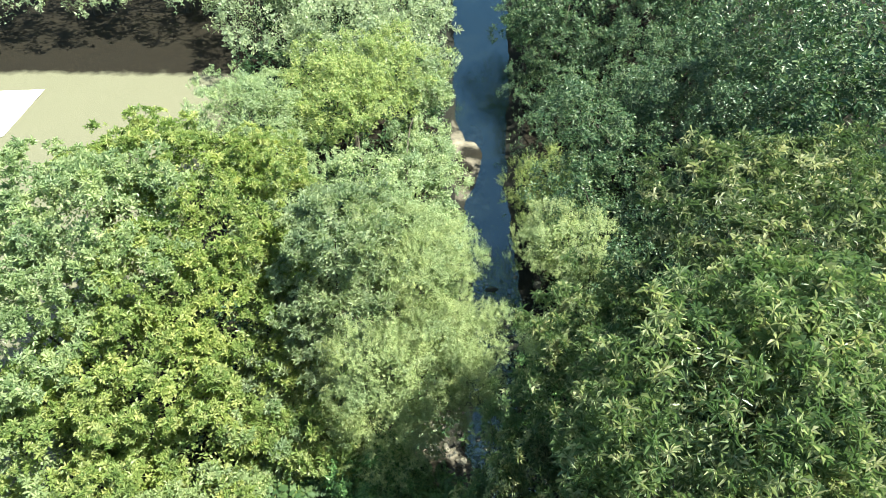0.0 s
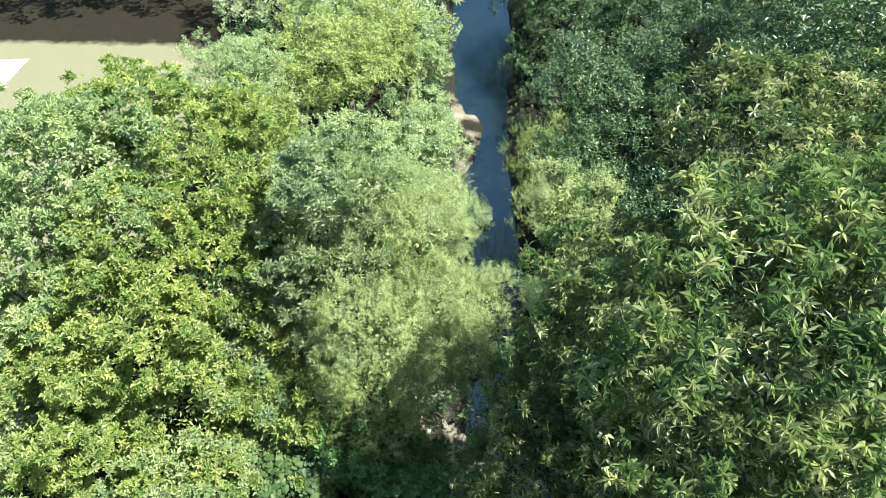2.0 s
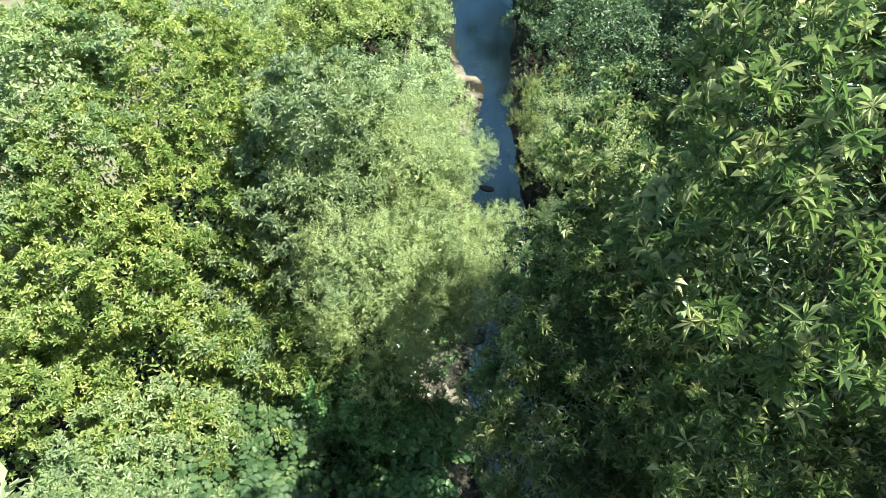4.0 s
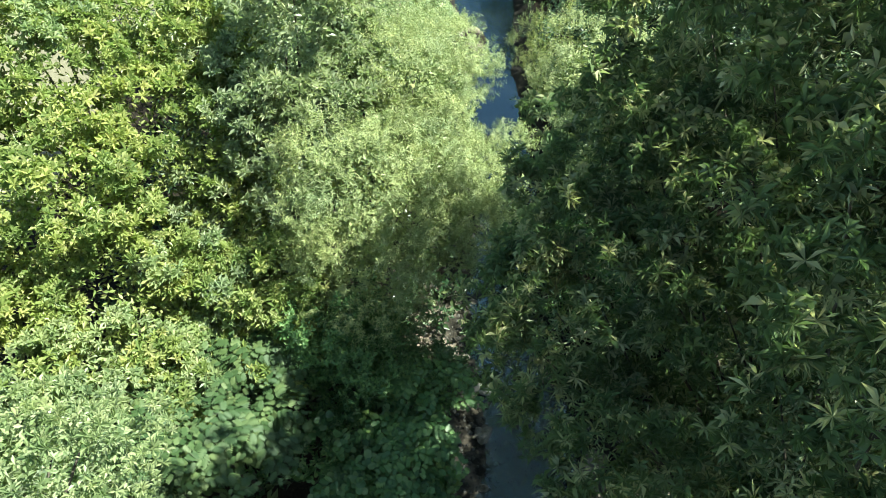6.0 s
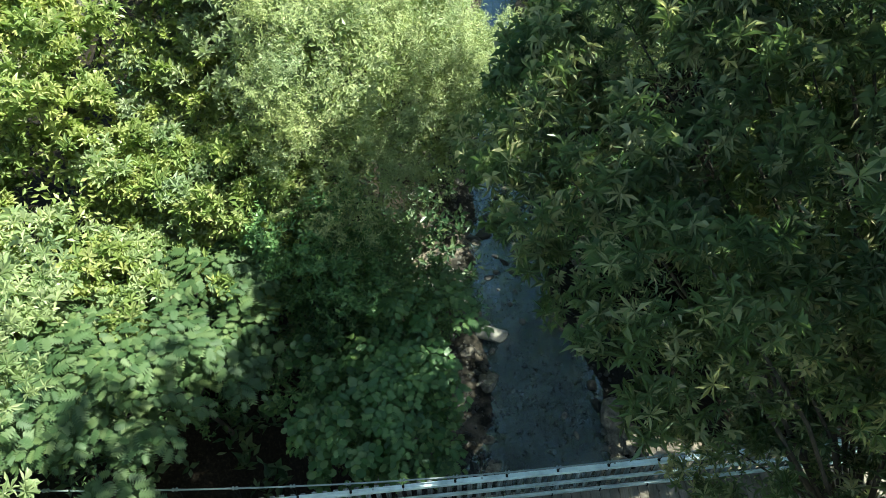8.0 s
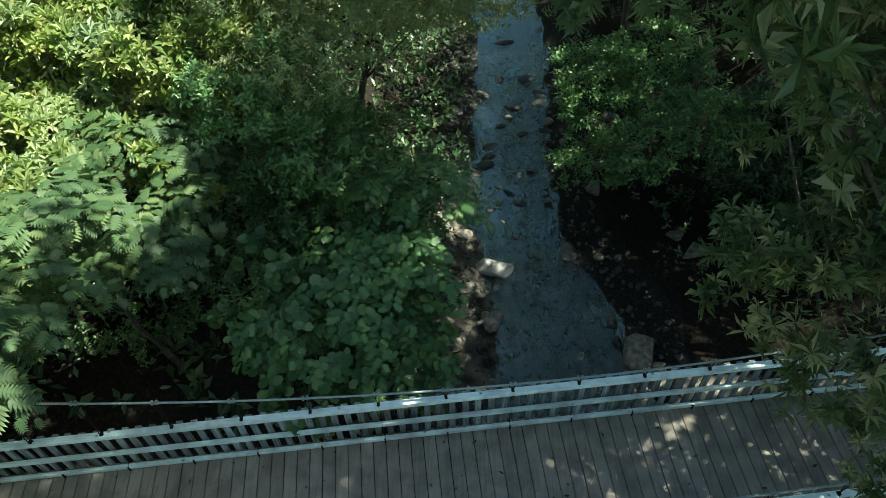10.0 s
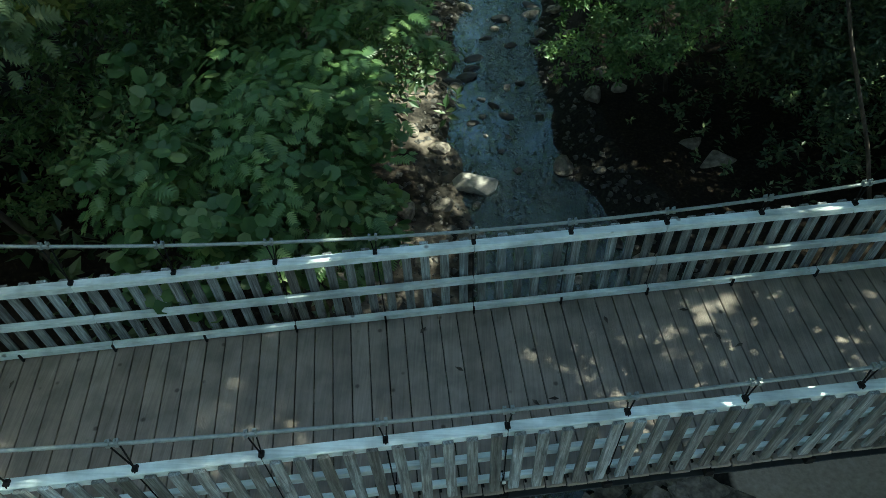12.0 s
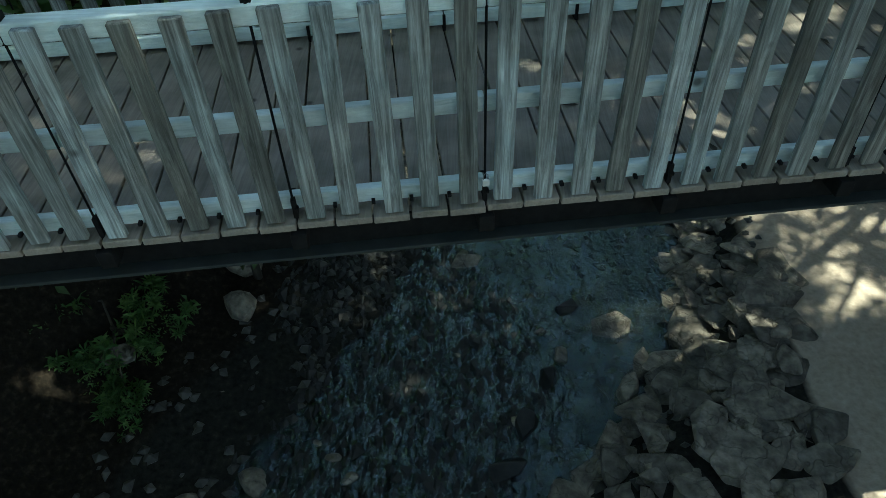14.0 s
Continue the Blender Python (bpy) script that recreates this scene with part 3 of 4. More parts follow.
shrub("feathery_shrub", "feathery-leaved shrub arching over the ravine", "shrub", (-5.4, 6.3),
      [(-4.7, 5.7, 2.6, 0.6, 0.45), (-4.2, 6.8, 2.7, 0.7, 0.45), (-5.6, 4.8, 3.4, 0.95, 0.45), (-6.0, 3.8, 3.1, 0.9, 0.5), (-5.2, 7.2, 2.6, 1.1, 0.5), (-6.5, 5.4, 2.9, 1.3, 0.5), (-6.9, 4.4, 3.2, 1.0, 0.5)],
      "feather", LEAF_FERN, 0.55, 2, 16, flat=True, floor=-0.1, core=0.25)
shrub("feathery_shrub", "feathery-leaved sapling in shade near the creek", "shrub", (-1.6, 7.2),
      [(-1.55, 6.4, 0.8, 1.0, 0.8), (-0.95, 7.6, 1.1, 0.75, 0.8), (-2.5, 5.5, 0.6, 0.85), (-1.4, 5.6, 0.3, 0.8), (-1.15, 7.9, 1.5, 0.65, 0.7)], "feather", LEAF_SHADE, 0.5, 2, 17, flat=True, floor=-0.1, size=(0.65, 1.0))
shrub("shrub", "bright yellow-green bush between the willow and the feathery shrubs", "shrub", (-5.4, 9.8),
      [(-5.6, 9.6, 2.8, 1.45), (-6.2, 11.4, 3.6, 1.6), (-4.5, 9.2, 3.4, 1.3), (-4.9, 8.3, 2.2, 1.15)], "yellow", LEAF_YELLOW, 0.62, 11, 23)
shrub("shrub", "fresh green bush under the willow in dappled light", "shrub", (-3.3, 8.9),
      [(-4.1, 8.9, 1.5, 1.3), (-3.4, 8.3, 3.0, 1.0), (-2.6, 8.0, 2.3, 0.95)], "dark", LEAF_SHADE, 0.55, 11, 25, size=(0.55, 0.9))
shrub("shrub", "sunlit yellow-green thicket at the foot of the trees", "shrub", (-8.0, 6.6),
      [(-7.2, 7.3, 2.4, 1.3), (-8.6, 6.6, 3.0, 1.6), (-6.6, 9.3, 2.8, 1.4), (-9.8, 5.6, 2.4, 1.5), (-8.4, 5.8, 0.8, 1.4)], "yellow", LEAF_PALE, 0.66, 11, 22)
tree("tree", "light green tree rising beside the bridge", "tree", (-7.4, 0.4),
     [(-4.6, 2.6, 8.5, 0.85), (-5.1, 1.6, 7.4, 1.0), (-5.6, 3.0, 7.3, 1.0), (-5.7, 2.4, 8.9, 1.0), (-6.4, 1.2, 7.6, 1.3)], "grey", LEAF_PALE, 0.42, 7, 18, 0.18, size=(0.45, 0.75))
tree("tree", "bright rounded tree smothered in climbing leaves", "tree", (-11.5, 27.8), [(-11.3, 27.2, 1.9, 3.1), (-9.4, 24.5, 1.8, 2.4), (-12.6, 30.4, 0.6, 2.6)], "dark", LEAF_PALE, 0.7, 11, 19, 0.2, size=(0.6, 0.95))
tree("tree", "yellow-green tree on the creek bank", "tree", (-6.2, 28.6), [(-6.6, 28.2, 2.8, 2.9), (-5.2, 32.6, 1.6, 3.0), (-8.2, 31.5, 1.4, 2.8)], "dark", LEAF_YELLOW, 0.85, 11, 20, 0.2)
tree("tree", "leafy tree leaning towards the creek", "tree", (-4.0, 23.5),
     [(-5.0, 22.2, 1.7, 2.4), (-2.7, 25.4, -0.4, 2.3), (-2.4, 20.4, 0.6, 2.1), (-6.4, 19.6, 2.4, 2.2), (-2.6, 30.0, -1.6, 2.1), (-1.6, 22.6, -1.2, 1.6), (-2.9, 36.0, -1.4, 2.0)],
     "dark", LEAF_PALE, 0.75, 11, 21, 0.2, size=(0.8, 1.15))

bare = tagged(new("branch"), "dark bare branch standing out of the willow", "branch")
bare.location = (-3.0, 12.6, 1.2)
part("stem", tube([Vector((0, 0, 0)), Vector((1.2, 1.6, 0.5)), Vector((2.1, 2.5, 0.8)), Vector((2.7, 2.9, 1.3))], [0.06, 0.045, 0.03, 0.01], 6), BARK, bare)
part("twig", tube([Vector((1.9, 2.3, 0.75)), Vector((2.4, 2.3, 1.2)), Vector((2.6, 2.5, 1.6))], [0.02, 0.014, 0.006], 5), BARK, bare)

# right bank
tree("tree", "tall tree with clustered long narrow leaves overhanging the bridge", "tree", (6.6, 0.8),
     [(3.3, 3.7, 15.7, 1.4), (4.9, 4.7, 15.3, 1.7), (2.5, 2.9, 14.9, 1.0), (2.7, 4.4, 13.4, 1.2), (3.9, 2.4, 14.6, 1.3), (4.6, 2.9, 12.8, 1.6),
      (2.6, 8.0, 11.5, 1.35), (3.3, 7.0, 11.3, 1.35), (2.0, 7.0, 10.0, 1.2), (3.2, 5.9, 10.0, 1.4), (2.8, 9.8, 7.6, 0.9), (3.4, 8.8, 9.0, 1.5),
      (2.2, 6.4, 8.4, 1.35), (1.35, 5.0, 8.6, 1.15), (0.75, 4.2, 8.2, 0.9), (0.9, 5.6, 7.7, 0.9), (1.25, 6.6, 8.9, 1.0), (3.9, 5.0, 5.4, 1.0), (5.2, 6.0, 4.7, 1.5), (4.6, 4.4, 6.4, 1.2), (2.9, 3.0, 12.4, 1.0), (2.8, 2.1, 12.1, 0.9), (3.1, 2.1, 10.5, 0.95), (3.7, 2.6, 11.0, 1.1), (1.7, 4.0, 7.4, 1.0), (2.9, 4.9, 8.8, 1.4), (3.3, 3.6, 8.9, 1.2), (1.75, 3.1, 8.3, 0.95), (2.8, 3.4, 7.1, 1.0), (4.1, 2.9, 8.2, 1.3),
      (4.3, 5.4, 7.0, 1.5), (3.15, 3.4, 4.4, 0.9), (3.7, 2.8, 4.6, 1.05), (4.5, 3.9, 5.4, 1.1), (4.9, 3.0, 2.3, 0.8), (3.3, 4.6, 5.8, 0.7), (6.2, 4.2, 8.2, 2.0)],
     "lance", LEAF_LANCE, 0.48, 9, 31, 0.3, up=0.55, size=(0.7, 1.05), core=0.7, blade=0.24)
tree("tree", "tall spreading tree with long narrow leaves lit from above", "tree", (10.4, 3.4),
     [(5.0, 9.4, 13.3, 1.6), (6.7, 9.3, 13.5, 1.7), (4.7, 8.2, 13.9, 1.4), (5.4, 7.2, 14.0, 1.6), (7.0, 7.2, 13.6, 2.0), (8.6, 8.6, 12.6, 2.3, 0.6), (8.7, 11.4, 12.6, 1.6), (6.8, 8.6, 11.0, 1.8),
      (8.2, 4.9, 10.6, 2.3), (6.4, 2.4, 13.2, 2.1), (7.4, 4.2, 13.2, 2.0), (9.4, 4.0, 9.6, 3.0), (9.8, 7.8, 9.8, 3.1, 0.6), (6.2, 8.2, 10.0, 2.0), (6.6, 6.4, 7.4, 2.0)],
     "lance_far", LEAF_LANCE_FOR_SUN, 0.58, 8, 30, 0.3, up=0.6, size=(0.8, 1.15), blade=0.24)
# added tree, mostly out of view: its lobes keep sun off creek and bridge
tree("tree", "dense dark tree added at the footbridge's end to block sun", "tree", (12.0, 8.2),
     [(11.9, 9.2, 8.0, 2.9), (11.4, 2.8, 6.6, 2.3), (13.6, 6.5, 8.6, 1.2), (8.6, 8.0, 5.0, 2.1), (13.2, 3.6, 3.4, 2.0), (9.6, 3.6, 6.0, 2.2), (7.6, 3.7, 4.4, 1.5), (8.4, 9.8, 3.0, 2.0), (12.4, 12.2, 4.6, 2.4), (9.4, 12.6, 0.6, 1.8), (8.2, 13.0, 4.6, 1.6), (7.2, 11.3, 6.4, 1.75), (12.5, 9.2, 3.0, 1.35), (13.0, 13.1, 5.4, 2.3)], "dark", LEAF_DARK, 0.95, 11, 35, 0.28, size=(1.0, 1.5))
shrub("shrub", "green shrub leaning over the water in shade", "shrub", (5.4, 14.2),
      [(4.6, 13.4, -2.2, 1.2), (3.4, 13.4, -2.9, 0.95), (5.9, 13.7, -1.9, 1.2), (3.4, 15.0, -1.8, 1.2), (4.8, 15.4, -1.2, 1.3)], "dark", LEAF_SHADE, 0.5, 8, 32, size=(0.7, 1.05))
# dark low shrub, spread out to darken the shaded bank further
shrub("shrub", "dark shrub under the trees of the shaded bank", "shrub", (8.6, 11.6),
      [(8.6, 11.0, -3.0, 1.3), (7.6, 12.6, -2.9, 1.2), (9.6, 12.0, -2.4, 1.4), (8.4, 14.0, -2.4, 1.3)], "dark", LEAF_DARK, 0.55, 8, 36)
tree("willow_tree", "slender light green tree leaning over the creek", "tree", (8.5, 9.4),
     [(2.5, 10.6, 6.9, 0.8), (2.2, 11.6, 5.7, 0.65), (2.8, 10.2, 7.5, 0.8), (2.9, 11.6, 4.8, 0.7)], "willow", LEAF_WILLOW, 0.4, 8, 37, 0.035, up=0.3, hang=0.15)
tree("willow_tree", "light green willow on the shaded bank", "tree", (5.0, 18.6), [(3.9, 18.0, 3.5, 1.8), (4.8, 16.8, 2.2, 1.6), (3.4, 19.6, 1.6, 1.4)], "willow_far", LEAF_WILLOW, 0.55, 7, 33, 0.12)
shrub("shrub", "yellow-green bush on the water's edge", "shrub", (4.6, 26.6), [(4.1, 26.6, -1.0, 2.1), (4.2, 24.0, -1.6, 1.6)], "willow_far", LEAF_YELLOW, 0.62, 8, 34)
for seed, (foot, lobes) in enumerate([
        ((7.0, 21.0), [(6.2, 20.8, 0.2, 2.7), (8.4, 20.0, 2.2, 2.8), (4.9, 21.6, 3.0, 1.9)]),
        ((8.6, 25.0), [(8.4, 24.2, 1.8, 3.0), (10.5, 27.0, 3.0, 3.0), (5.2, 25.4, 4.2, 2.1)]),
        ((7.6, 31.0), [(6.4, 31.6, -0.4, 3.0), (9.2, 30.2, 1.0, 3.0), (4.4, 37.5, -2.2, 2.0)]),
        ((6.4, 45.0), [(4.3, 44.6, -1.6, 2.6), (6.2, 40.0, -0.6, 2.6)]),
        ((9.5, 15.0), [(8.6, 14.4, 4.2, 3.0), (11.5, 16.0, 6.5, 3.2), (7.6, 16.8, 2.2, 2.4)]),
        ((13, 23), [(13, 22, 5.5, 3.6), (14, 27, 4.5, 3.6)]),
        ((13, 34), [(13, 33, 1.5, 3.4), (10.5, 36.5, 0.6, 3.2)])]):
    tree("tree", "leafy tree on the shaded bank, its shade put into dark leaves", "tree", foot, lobes, "dark", LEAF_DARK, 0.92, 10, 40 + seed, 0.2, "trees on the shaded bank", core=0.6)

# distance, plus unseen trees to the right and behind added to block light
far_spots = [(6.5, 42, 0.5, 3.2), (11, 45, 2.5, 4), (4.4, 51.5, 1.6, 3.4), (10, 54, 2, 4), (17, 41, 4, 5), (16, 49, 6, 5), (17.5, 34, 4, 4.4), (17, 26, 9, 4.6), (-4.5, 39, 0.4, 2.9), (-8, 38, 1, 3),
             (-5, 46, 0.4, 3.2), (-10, 46, 1, 3.5), (-14, 41, 1.2, 3.2), (-16, 48, 1.5, 3.6), (-21.5, 47, 3.0, 4), (-28.5, 46.5, 3.0, 4.2), (-36, 44, 3, 4.2), (-6, 54, 1, 4), (-13, 56, 1.5, 4.5),
             (-22, 58, 2, 5), (16.5, 19, 9, 4.6), (16, 12, 9, 4.2), (18, 0.5, 7, 4.5), (-19, 3, 6, 4.5), (-14, -3, 9, 4.8), (9.5, -4.5, 9, 4.8), (-7, -6.5, 9, 4.4), (1.5, -8.5, 9, 4.6), (-10, 1.0, 3.5, 2.8), (0.2, -13.0, 2.5, 4.4)]
for i, (x, y, z, r) in enumerate(far_spots):
    near = y < 5 or (x < 0 and y < 20)
    # right-hand trees take LEAF_DARK, the bank's shade put into leaf colour
    tree("tree", "broadleaf tree closing the creek valley; unseen ones added to block light", "tree", (x, y), [(x, y, z, r), (x + r * 0.5, y - r * 0.3, z - r * 0.5, r * 0.7), (x - r * 0.6, y + 0.2 * r, z - r * 0.4, r * 0.7)],
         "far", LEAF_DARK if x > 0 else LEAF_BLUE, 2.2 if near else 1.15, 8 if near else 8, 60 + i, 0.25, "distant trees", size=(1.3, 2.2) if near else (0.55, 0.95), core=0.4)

# ---- undergrowth on both banks ----
def undergrowth(name, label, x0, x1, y0, y1, sprays, material, step, seed, keep):
    rng = np.random.default_rng(seed)
    n = int((x1 - x0) * (y1 - y0) / step**2)
    x, y = rng.uniform(x0, x1, n), rng.uniform(y0, y1, n)
    ok = keep(x, y)
    x, y = x[ok], y[ok]
    lobes = np.stack([x, y, land(x, y)], 1)
    k = 4
    e = rng.normal(size=(len(x) * k, 3)) * (0.5, 0.5, 0.3) * step
    spots = np.repeat(lobes, k, 0) + e
    spots[:, 2] = land(spots[:, 0], spots[:, 1]) + np.abs(e[:, 2]) * 1.6 + np.repeat(rng.uniform(0.05, 0.5, len(x)), k)
    rot = turned(np.array((0, 0, 1.0)) + rng.normal(0, 0.35, spots.shape), rng.uniform(0, 6.28, len(spots)))
    v, f = SPRAYS[sprays][0]
    out = np.einsum("nij,vj->nvi", rot, v) * rng.uniform(0.7, 1.3, len(spots))[:, None, None] + spots[:, None]
    faces = (f[None] + (np.arange(len(spots)) * len(v))[:, None, None]).reshape(-1, 3)
    ob = new(name, array_mesh(name, out.reshape(-1, 3), faces, material))
    return tagged(ob, label, "undergrowth", kind="stuff")


undergrowth("undergrowth", "low tangled undergrowth on the wooded bank", -16, 0, 4.5, 55, "far", LEAF_DARK, 0.7, 71,
            lambda x, y: (np.interp(y, LEFT_Y, LEFT_X) - x > np.where(y < 13, 2.2, 0.5)) & (x > -9 - 0.16 * y))
undergrowth("undergrowth", "low tangled undergrowth on the shaded bank", 1, 18, 10, 55, "dark", LEAF_DARK, 0.75, 72,
            lambda x, y: x - np.interp(y, RIGHT_Y, RIGHT_X) > np.where(y < 18, 2.0, 0.5))

# ---- the footbridge ----
BAY, BRIDGE = 0.93, pose(0.72, 3.48, 0, 0, 0, 7.6)
bridge = tagged(new("footbridge"), "narrow suspension footbridge of weathered planks and picket rails", "footbridge")
bridge.matrix_basis = BRIDGE
BAYS = range(-10, 10)
S0, S1 = -10 * BAY, 10 * BAY


def cable_z(s, low, mid=1.0):
    return low + (0.0166 if low < 1.3 else 0.013) * (s - mid) ** 2


for side, low in ((1, 1.22), (-1, 1.315)):
    w = 0.94 * side
    rail = new("railing")
    rail.parent = bridge
    for nm, z, hh, dd, off in (("top_rail", 1.03, 0.085, 0.09, 0.0), ("middle_rail", 0.53, 0.085, 0.05, -0.015), ("bottom_rail", 0.075, 0.085, 0.05, -0.015)):
        for k in range(-5, 5):
            part(nm, box(BAY * 2 - 0.006, dd, hh, 0.006, (0, 0, 0)), RAIL_WOOD, rail, "", pose((2 * k + 1) * BAY, w + off * side, z))
    pts = [Vector((s, w, cable_z(s, low))) for s in np.linspace(S0, S1, 41)]
    part("cable", tube(pts, [0.016] * 41, 8), GALV, rail, "galvanised suspension cable")
    for k in range(-10, 11):
        s = k * BAY
        zc = cable_z(s, low)
        bm = bmesh.new()
        for lean in (-1, 1):
            add_box(bm, 0.009, 0.009, zc - 1.07, (s + lean * 0.018, w, (zc + 1.07) / 2), Matrix.Rotation(lean * 0.1, 4, "Y"))
        add_box(bm, 0.04, 0.05, 0.03, (s, w, 1.085))
        part("stirrup", bm, BLACK_STEEL, rail)
        bm = bmesh.new()
        for lean in (-1, 1):
            add_box(bm, 0.026, 0.05, 0.045, (s + lean * 0.03, w, zc + 0.008))
            add_box(bm, 0.014, 0.014, 0.03, (s + lean * 0.03, w, zc + 0.04))
        add_box(bm, 0.084, 0.03, 0.012, (s, w, zc - 0.012))
        part("cable_clamp", bm, GALV, rail)
        bm = tube([Vector((s, w + 0.03 * side, 1.08)), Vector((s, w + 0.03 * side, -0.2))], [0.006, 0.006], 6)
        add_box(bm, 0.022, 0.022, 0.14, (s, w + 0.032 * side, 0.04))
        add_box(bm, 0.02, 0.075, 0.11, (s, w - 0.02 * side, 0.055))
        part("hanger_rod", bm, BLACK_STEEL, rail)
    bm = box(S1 - S0, 0.02, 0.16, 0.002, ((S0 + S1) / 2, w - 0.03 * side, -0.17))
    part("edge_beam", bm, BLACK_STEEL, bridge)
    part("flange", box(S1 - S0, 0.1, 0.02, 0.002, ((S0 + S1) / 2, w + 0.01 * side, -0.255)), DARK_STEEL, bridge, "dark painted steel flange")

for k in range(-10, 11):
    part("cross_beam", box(0.08, 2.1, 0.1, 0.004, (k * BAY, 0, -0.1)), BLACK_STEEL, bridge)
lock = tagged(new("padlock"), "small bright padlock hanging on a hanger rod", "padlock")
lock.matrix_basis = BRIDGE @ pose(0.0, -0.995, 0.12)
part("lock_body", box(0.035, 0.018, 0.04, 0.004), WHITE_METAL, lock)
part("shackle", tube([Vector((-0.011, 0, 0.015)), Vector((-0.011, 0, 0.045)), Vector((0, 0, 0.055)), Vector((0.011, 0, 0.045)), Vector((0.011, 0, 0.015))], [0.003] * 5, 6), GALV, lock)

# end posts and footings that carry the cables
for end in (S0, S1):
    for side, low in ((1, 1.22), (-1, 1.315)):
        x, y, _ = (BRIDGE @ Vector((end, 0.94 * side, 0)))
        foot, head = land_at(x, y) - 0.3, cable_z(end, low) + 0.08
        part("end_post", box(0.16, 0.16, head - foot, 0.012, (end, 0.94 * side, (head + foot) / 2)), RAIL_WOOD, bridge)
    x, y, _ = (BRIDGE @ Vector((end, 0, 0)))
    foot = land_at(x, y) - 0.4
    part("footing", box(0.5, 2.3, -0.16 - foot, 0.02, (end, 0, (foot - 0.16) / 2)), CONCRETE, bridge, "plain concrete footing")

# fallen leaves on the deck
fallen = bpy.data.meshes.new("fallen_leaf")
bm = bmesh.new()
leaf_v = [bm.verts.new(c) for c in ((0, -0.05, 0), (0.02, -0.01, 0.008), (0, 0.055, 0.004), (-0.02, -0.01, 0.01))]
bm.faces.new(leaf_v)
bm.to_mesh(fallen)
bm.free()
fallen.materials.append(BARK)
rng = random.Random(3)
for k in range(14):
    at = (0.62, -0.2) if k == 0 else (rng.uniform(-5, 5), rng.uniform(-0.85, 0.85))
    ob = tagged(new("fallen_leaf", fallen), "dry brown leaf lying on the deck planks", "leaf", "fallen leaves on the deck")
    ob.matrix_basis = BRIDGE @ pose(at[0], at[1], 0.004, 0, 0, rng.uniform(0, 360))

# ---- stones ----
def stone_mesh(seed, flat=0.6, material=STONE):
    rng = random.Random(seed)
    bm = bmesh.new()
    bmesh.ops.create_icosphere(bm, subdivisions=2, radius=1)
    cuts = [(Vector((rng.gauss(0, 1), rng.gauss(0, 1), rng.gauss(0, 1))).normalized(), rng.uniform(0.55, 0.85)) for _ in range(9)]
    for v in bm.verts:
        for n, d in cuts:
            over = v.co.dot(n) - d
            if over > 0:
                v.co -= n * over * 0.9
        v.co += v.co.normalized() * 0.05 * noise.noise(v.co * 2.2 + Vector((seed, 0, 0)))
        v.co.z *= flat
    data = bpy.data.meshes.new("stone")
    bm.to_mesh(data)
    bm.free()
    data.materials.append(material)
    return data


def slab_mesh(seed, material):
    """An angular slab: the hull of points strewn in a low block, with worn edges."""
    rng = random.Random(100 + seed)
    bm = bmesh.new()
    for _ in range(15):
        x, y = rng.uniform(-1, 1), rng.uniform(-0.85, 0.85)
        bm.verts.new((x, y, rng.choice((-0.35, 0.3)) + rng.uniform(-0.08, 0.08)))
    hull = bmesh.ops.convex_hull(bm, input=bm.verts[:])
    bmesh.ops.delete(bm, geom=[g for g in hull["geom_interior"] if isinstance(g, bmesh.types.BMVert)], context="VERTS")
    bmesh.ops.bevel(bm, geom=bm.edges[:], offset=0.05, segments=1, affect="EDGES")
    data = bpy.data.meshes.new("slab")
    bm.to_mesh(data)
    bm.free()
    data.materials.append(material)
    return data


SLABS, WET_SLABS = [slab_mesh(i, STONE) for i in range(7)], [slab_mesh(20 + i, WET_ROCK) for i in range(7)]
PALE_SLAB = slab_mesh(2, plain_material("pale_boulder", (0.16, 0.152, 0.14), (0.34, 0.32, 0.295), 6, 0.8, bump=0.6))
WET_STONES = [stone_mesh(40 + i, 0.6, WET_ROCK) for i in range(7)]
STONES = [stone_mesh(i, f) for i, f in enumerate((0.6, 0.5, 0.7, 0.45, 0.55, 0.65))]


def stone(x, y, r, z=None, i=0, turn=0.0, group="creek stones", label="weathered grey stone in the creek bed"):
    ob = tagged(new("stone", STONES[i % 6]), label, "stone", group)
    ob.matrix_basis = pose(x, y, (land_at(x, y) if z is None else z) + r * 0.1, 0, 0, turn) @ Matrix.Diagonal((r, r * 0.8, r, 1))
    return ob


def slab(x, y, r, long=1.0, z=WATER_Z, i=0, turn=0.0, high=0.25, data=None, label="dark wet rock slab breaking the creek's surface"):
    ob = tagged(new("stone", (data or SLABS)[i % 7]), label, "stone", "creek slabs")
    ob.matrix_basis = pose(x, y, z, 3, -4, turn) @ Matrix.Diagonal((r * long, r * 0.8, high, 1))
    return ob


slab(0.62, 11.4, 0.48, 1.35, -4.9, 0, 165, 0.55, [PALE_SLAB] * 7, label="pale angular boulder in the creek, sunlit on top")
stone(0.6, 9.75, 0.4, -5.02, 1, 60)
slab(0.66, 7.05, 0.3, 1.2, -4.98, 4, 10, 0.24, label="flat grey stone in the pool under the bridge")
slab(2.62, 5.8, 0.32, 1.1, -4.96, 0, 25, 0.3, label="flat pale stone standing out of the creek")
slab(2.9, 5.25, 0.27, 1.1, -4.96, 1, 80, 0.26)
slab(2.68, 4.82, 0.24, 1.2, -4.97, 3, 50, 0.25)
slab(1.69, 4.99, 0.23, 0.8, -4.97, 5, 70, 0.24, WET_SLABS)
slab(2.06, 6.2, 0.16, 1.2, -4.97, 6, 20, 0.18, WET_SLABS)
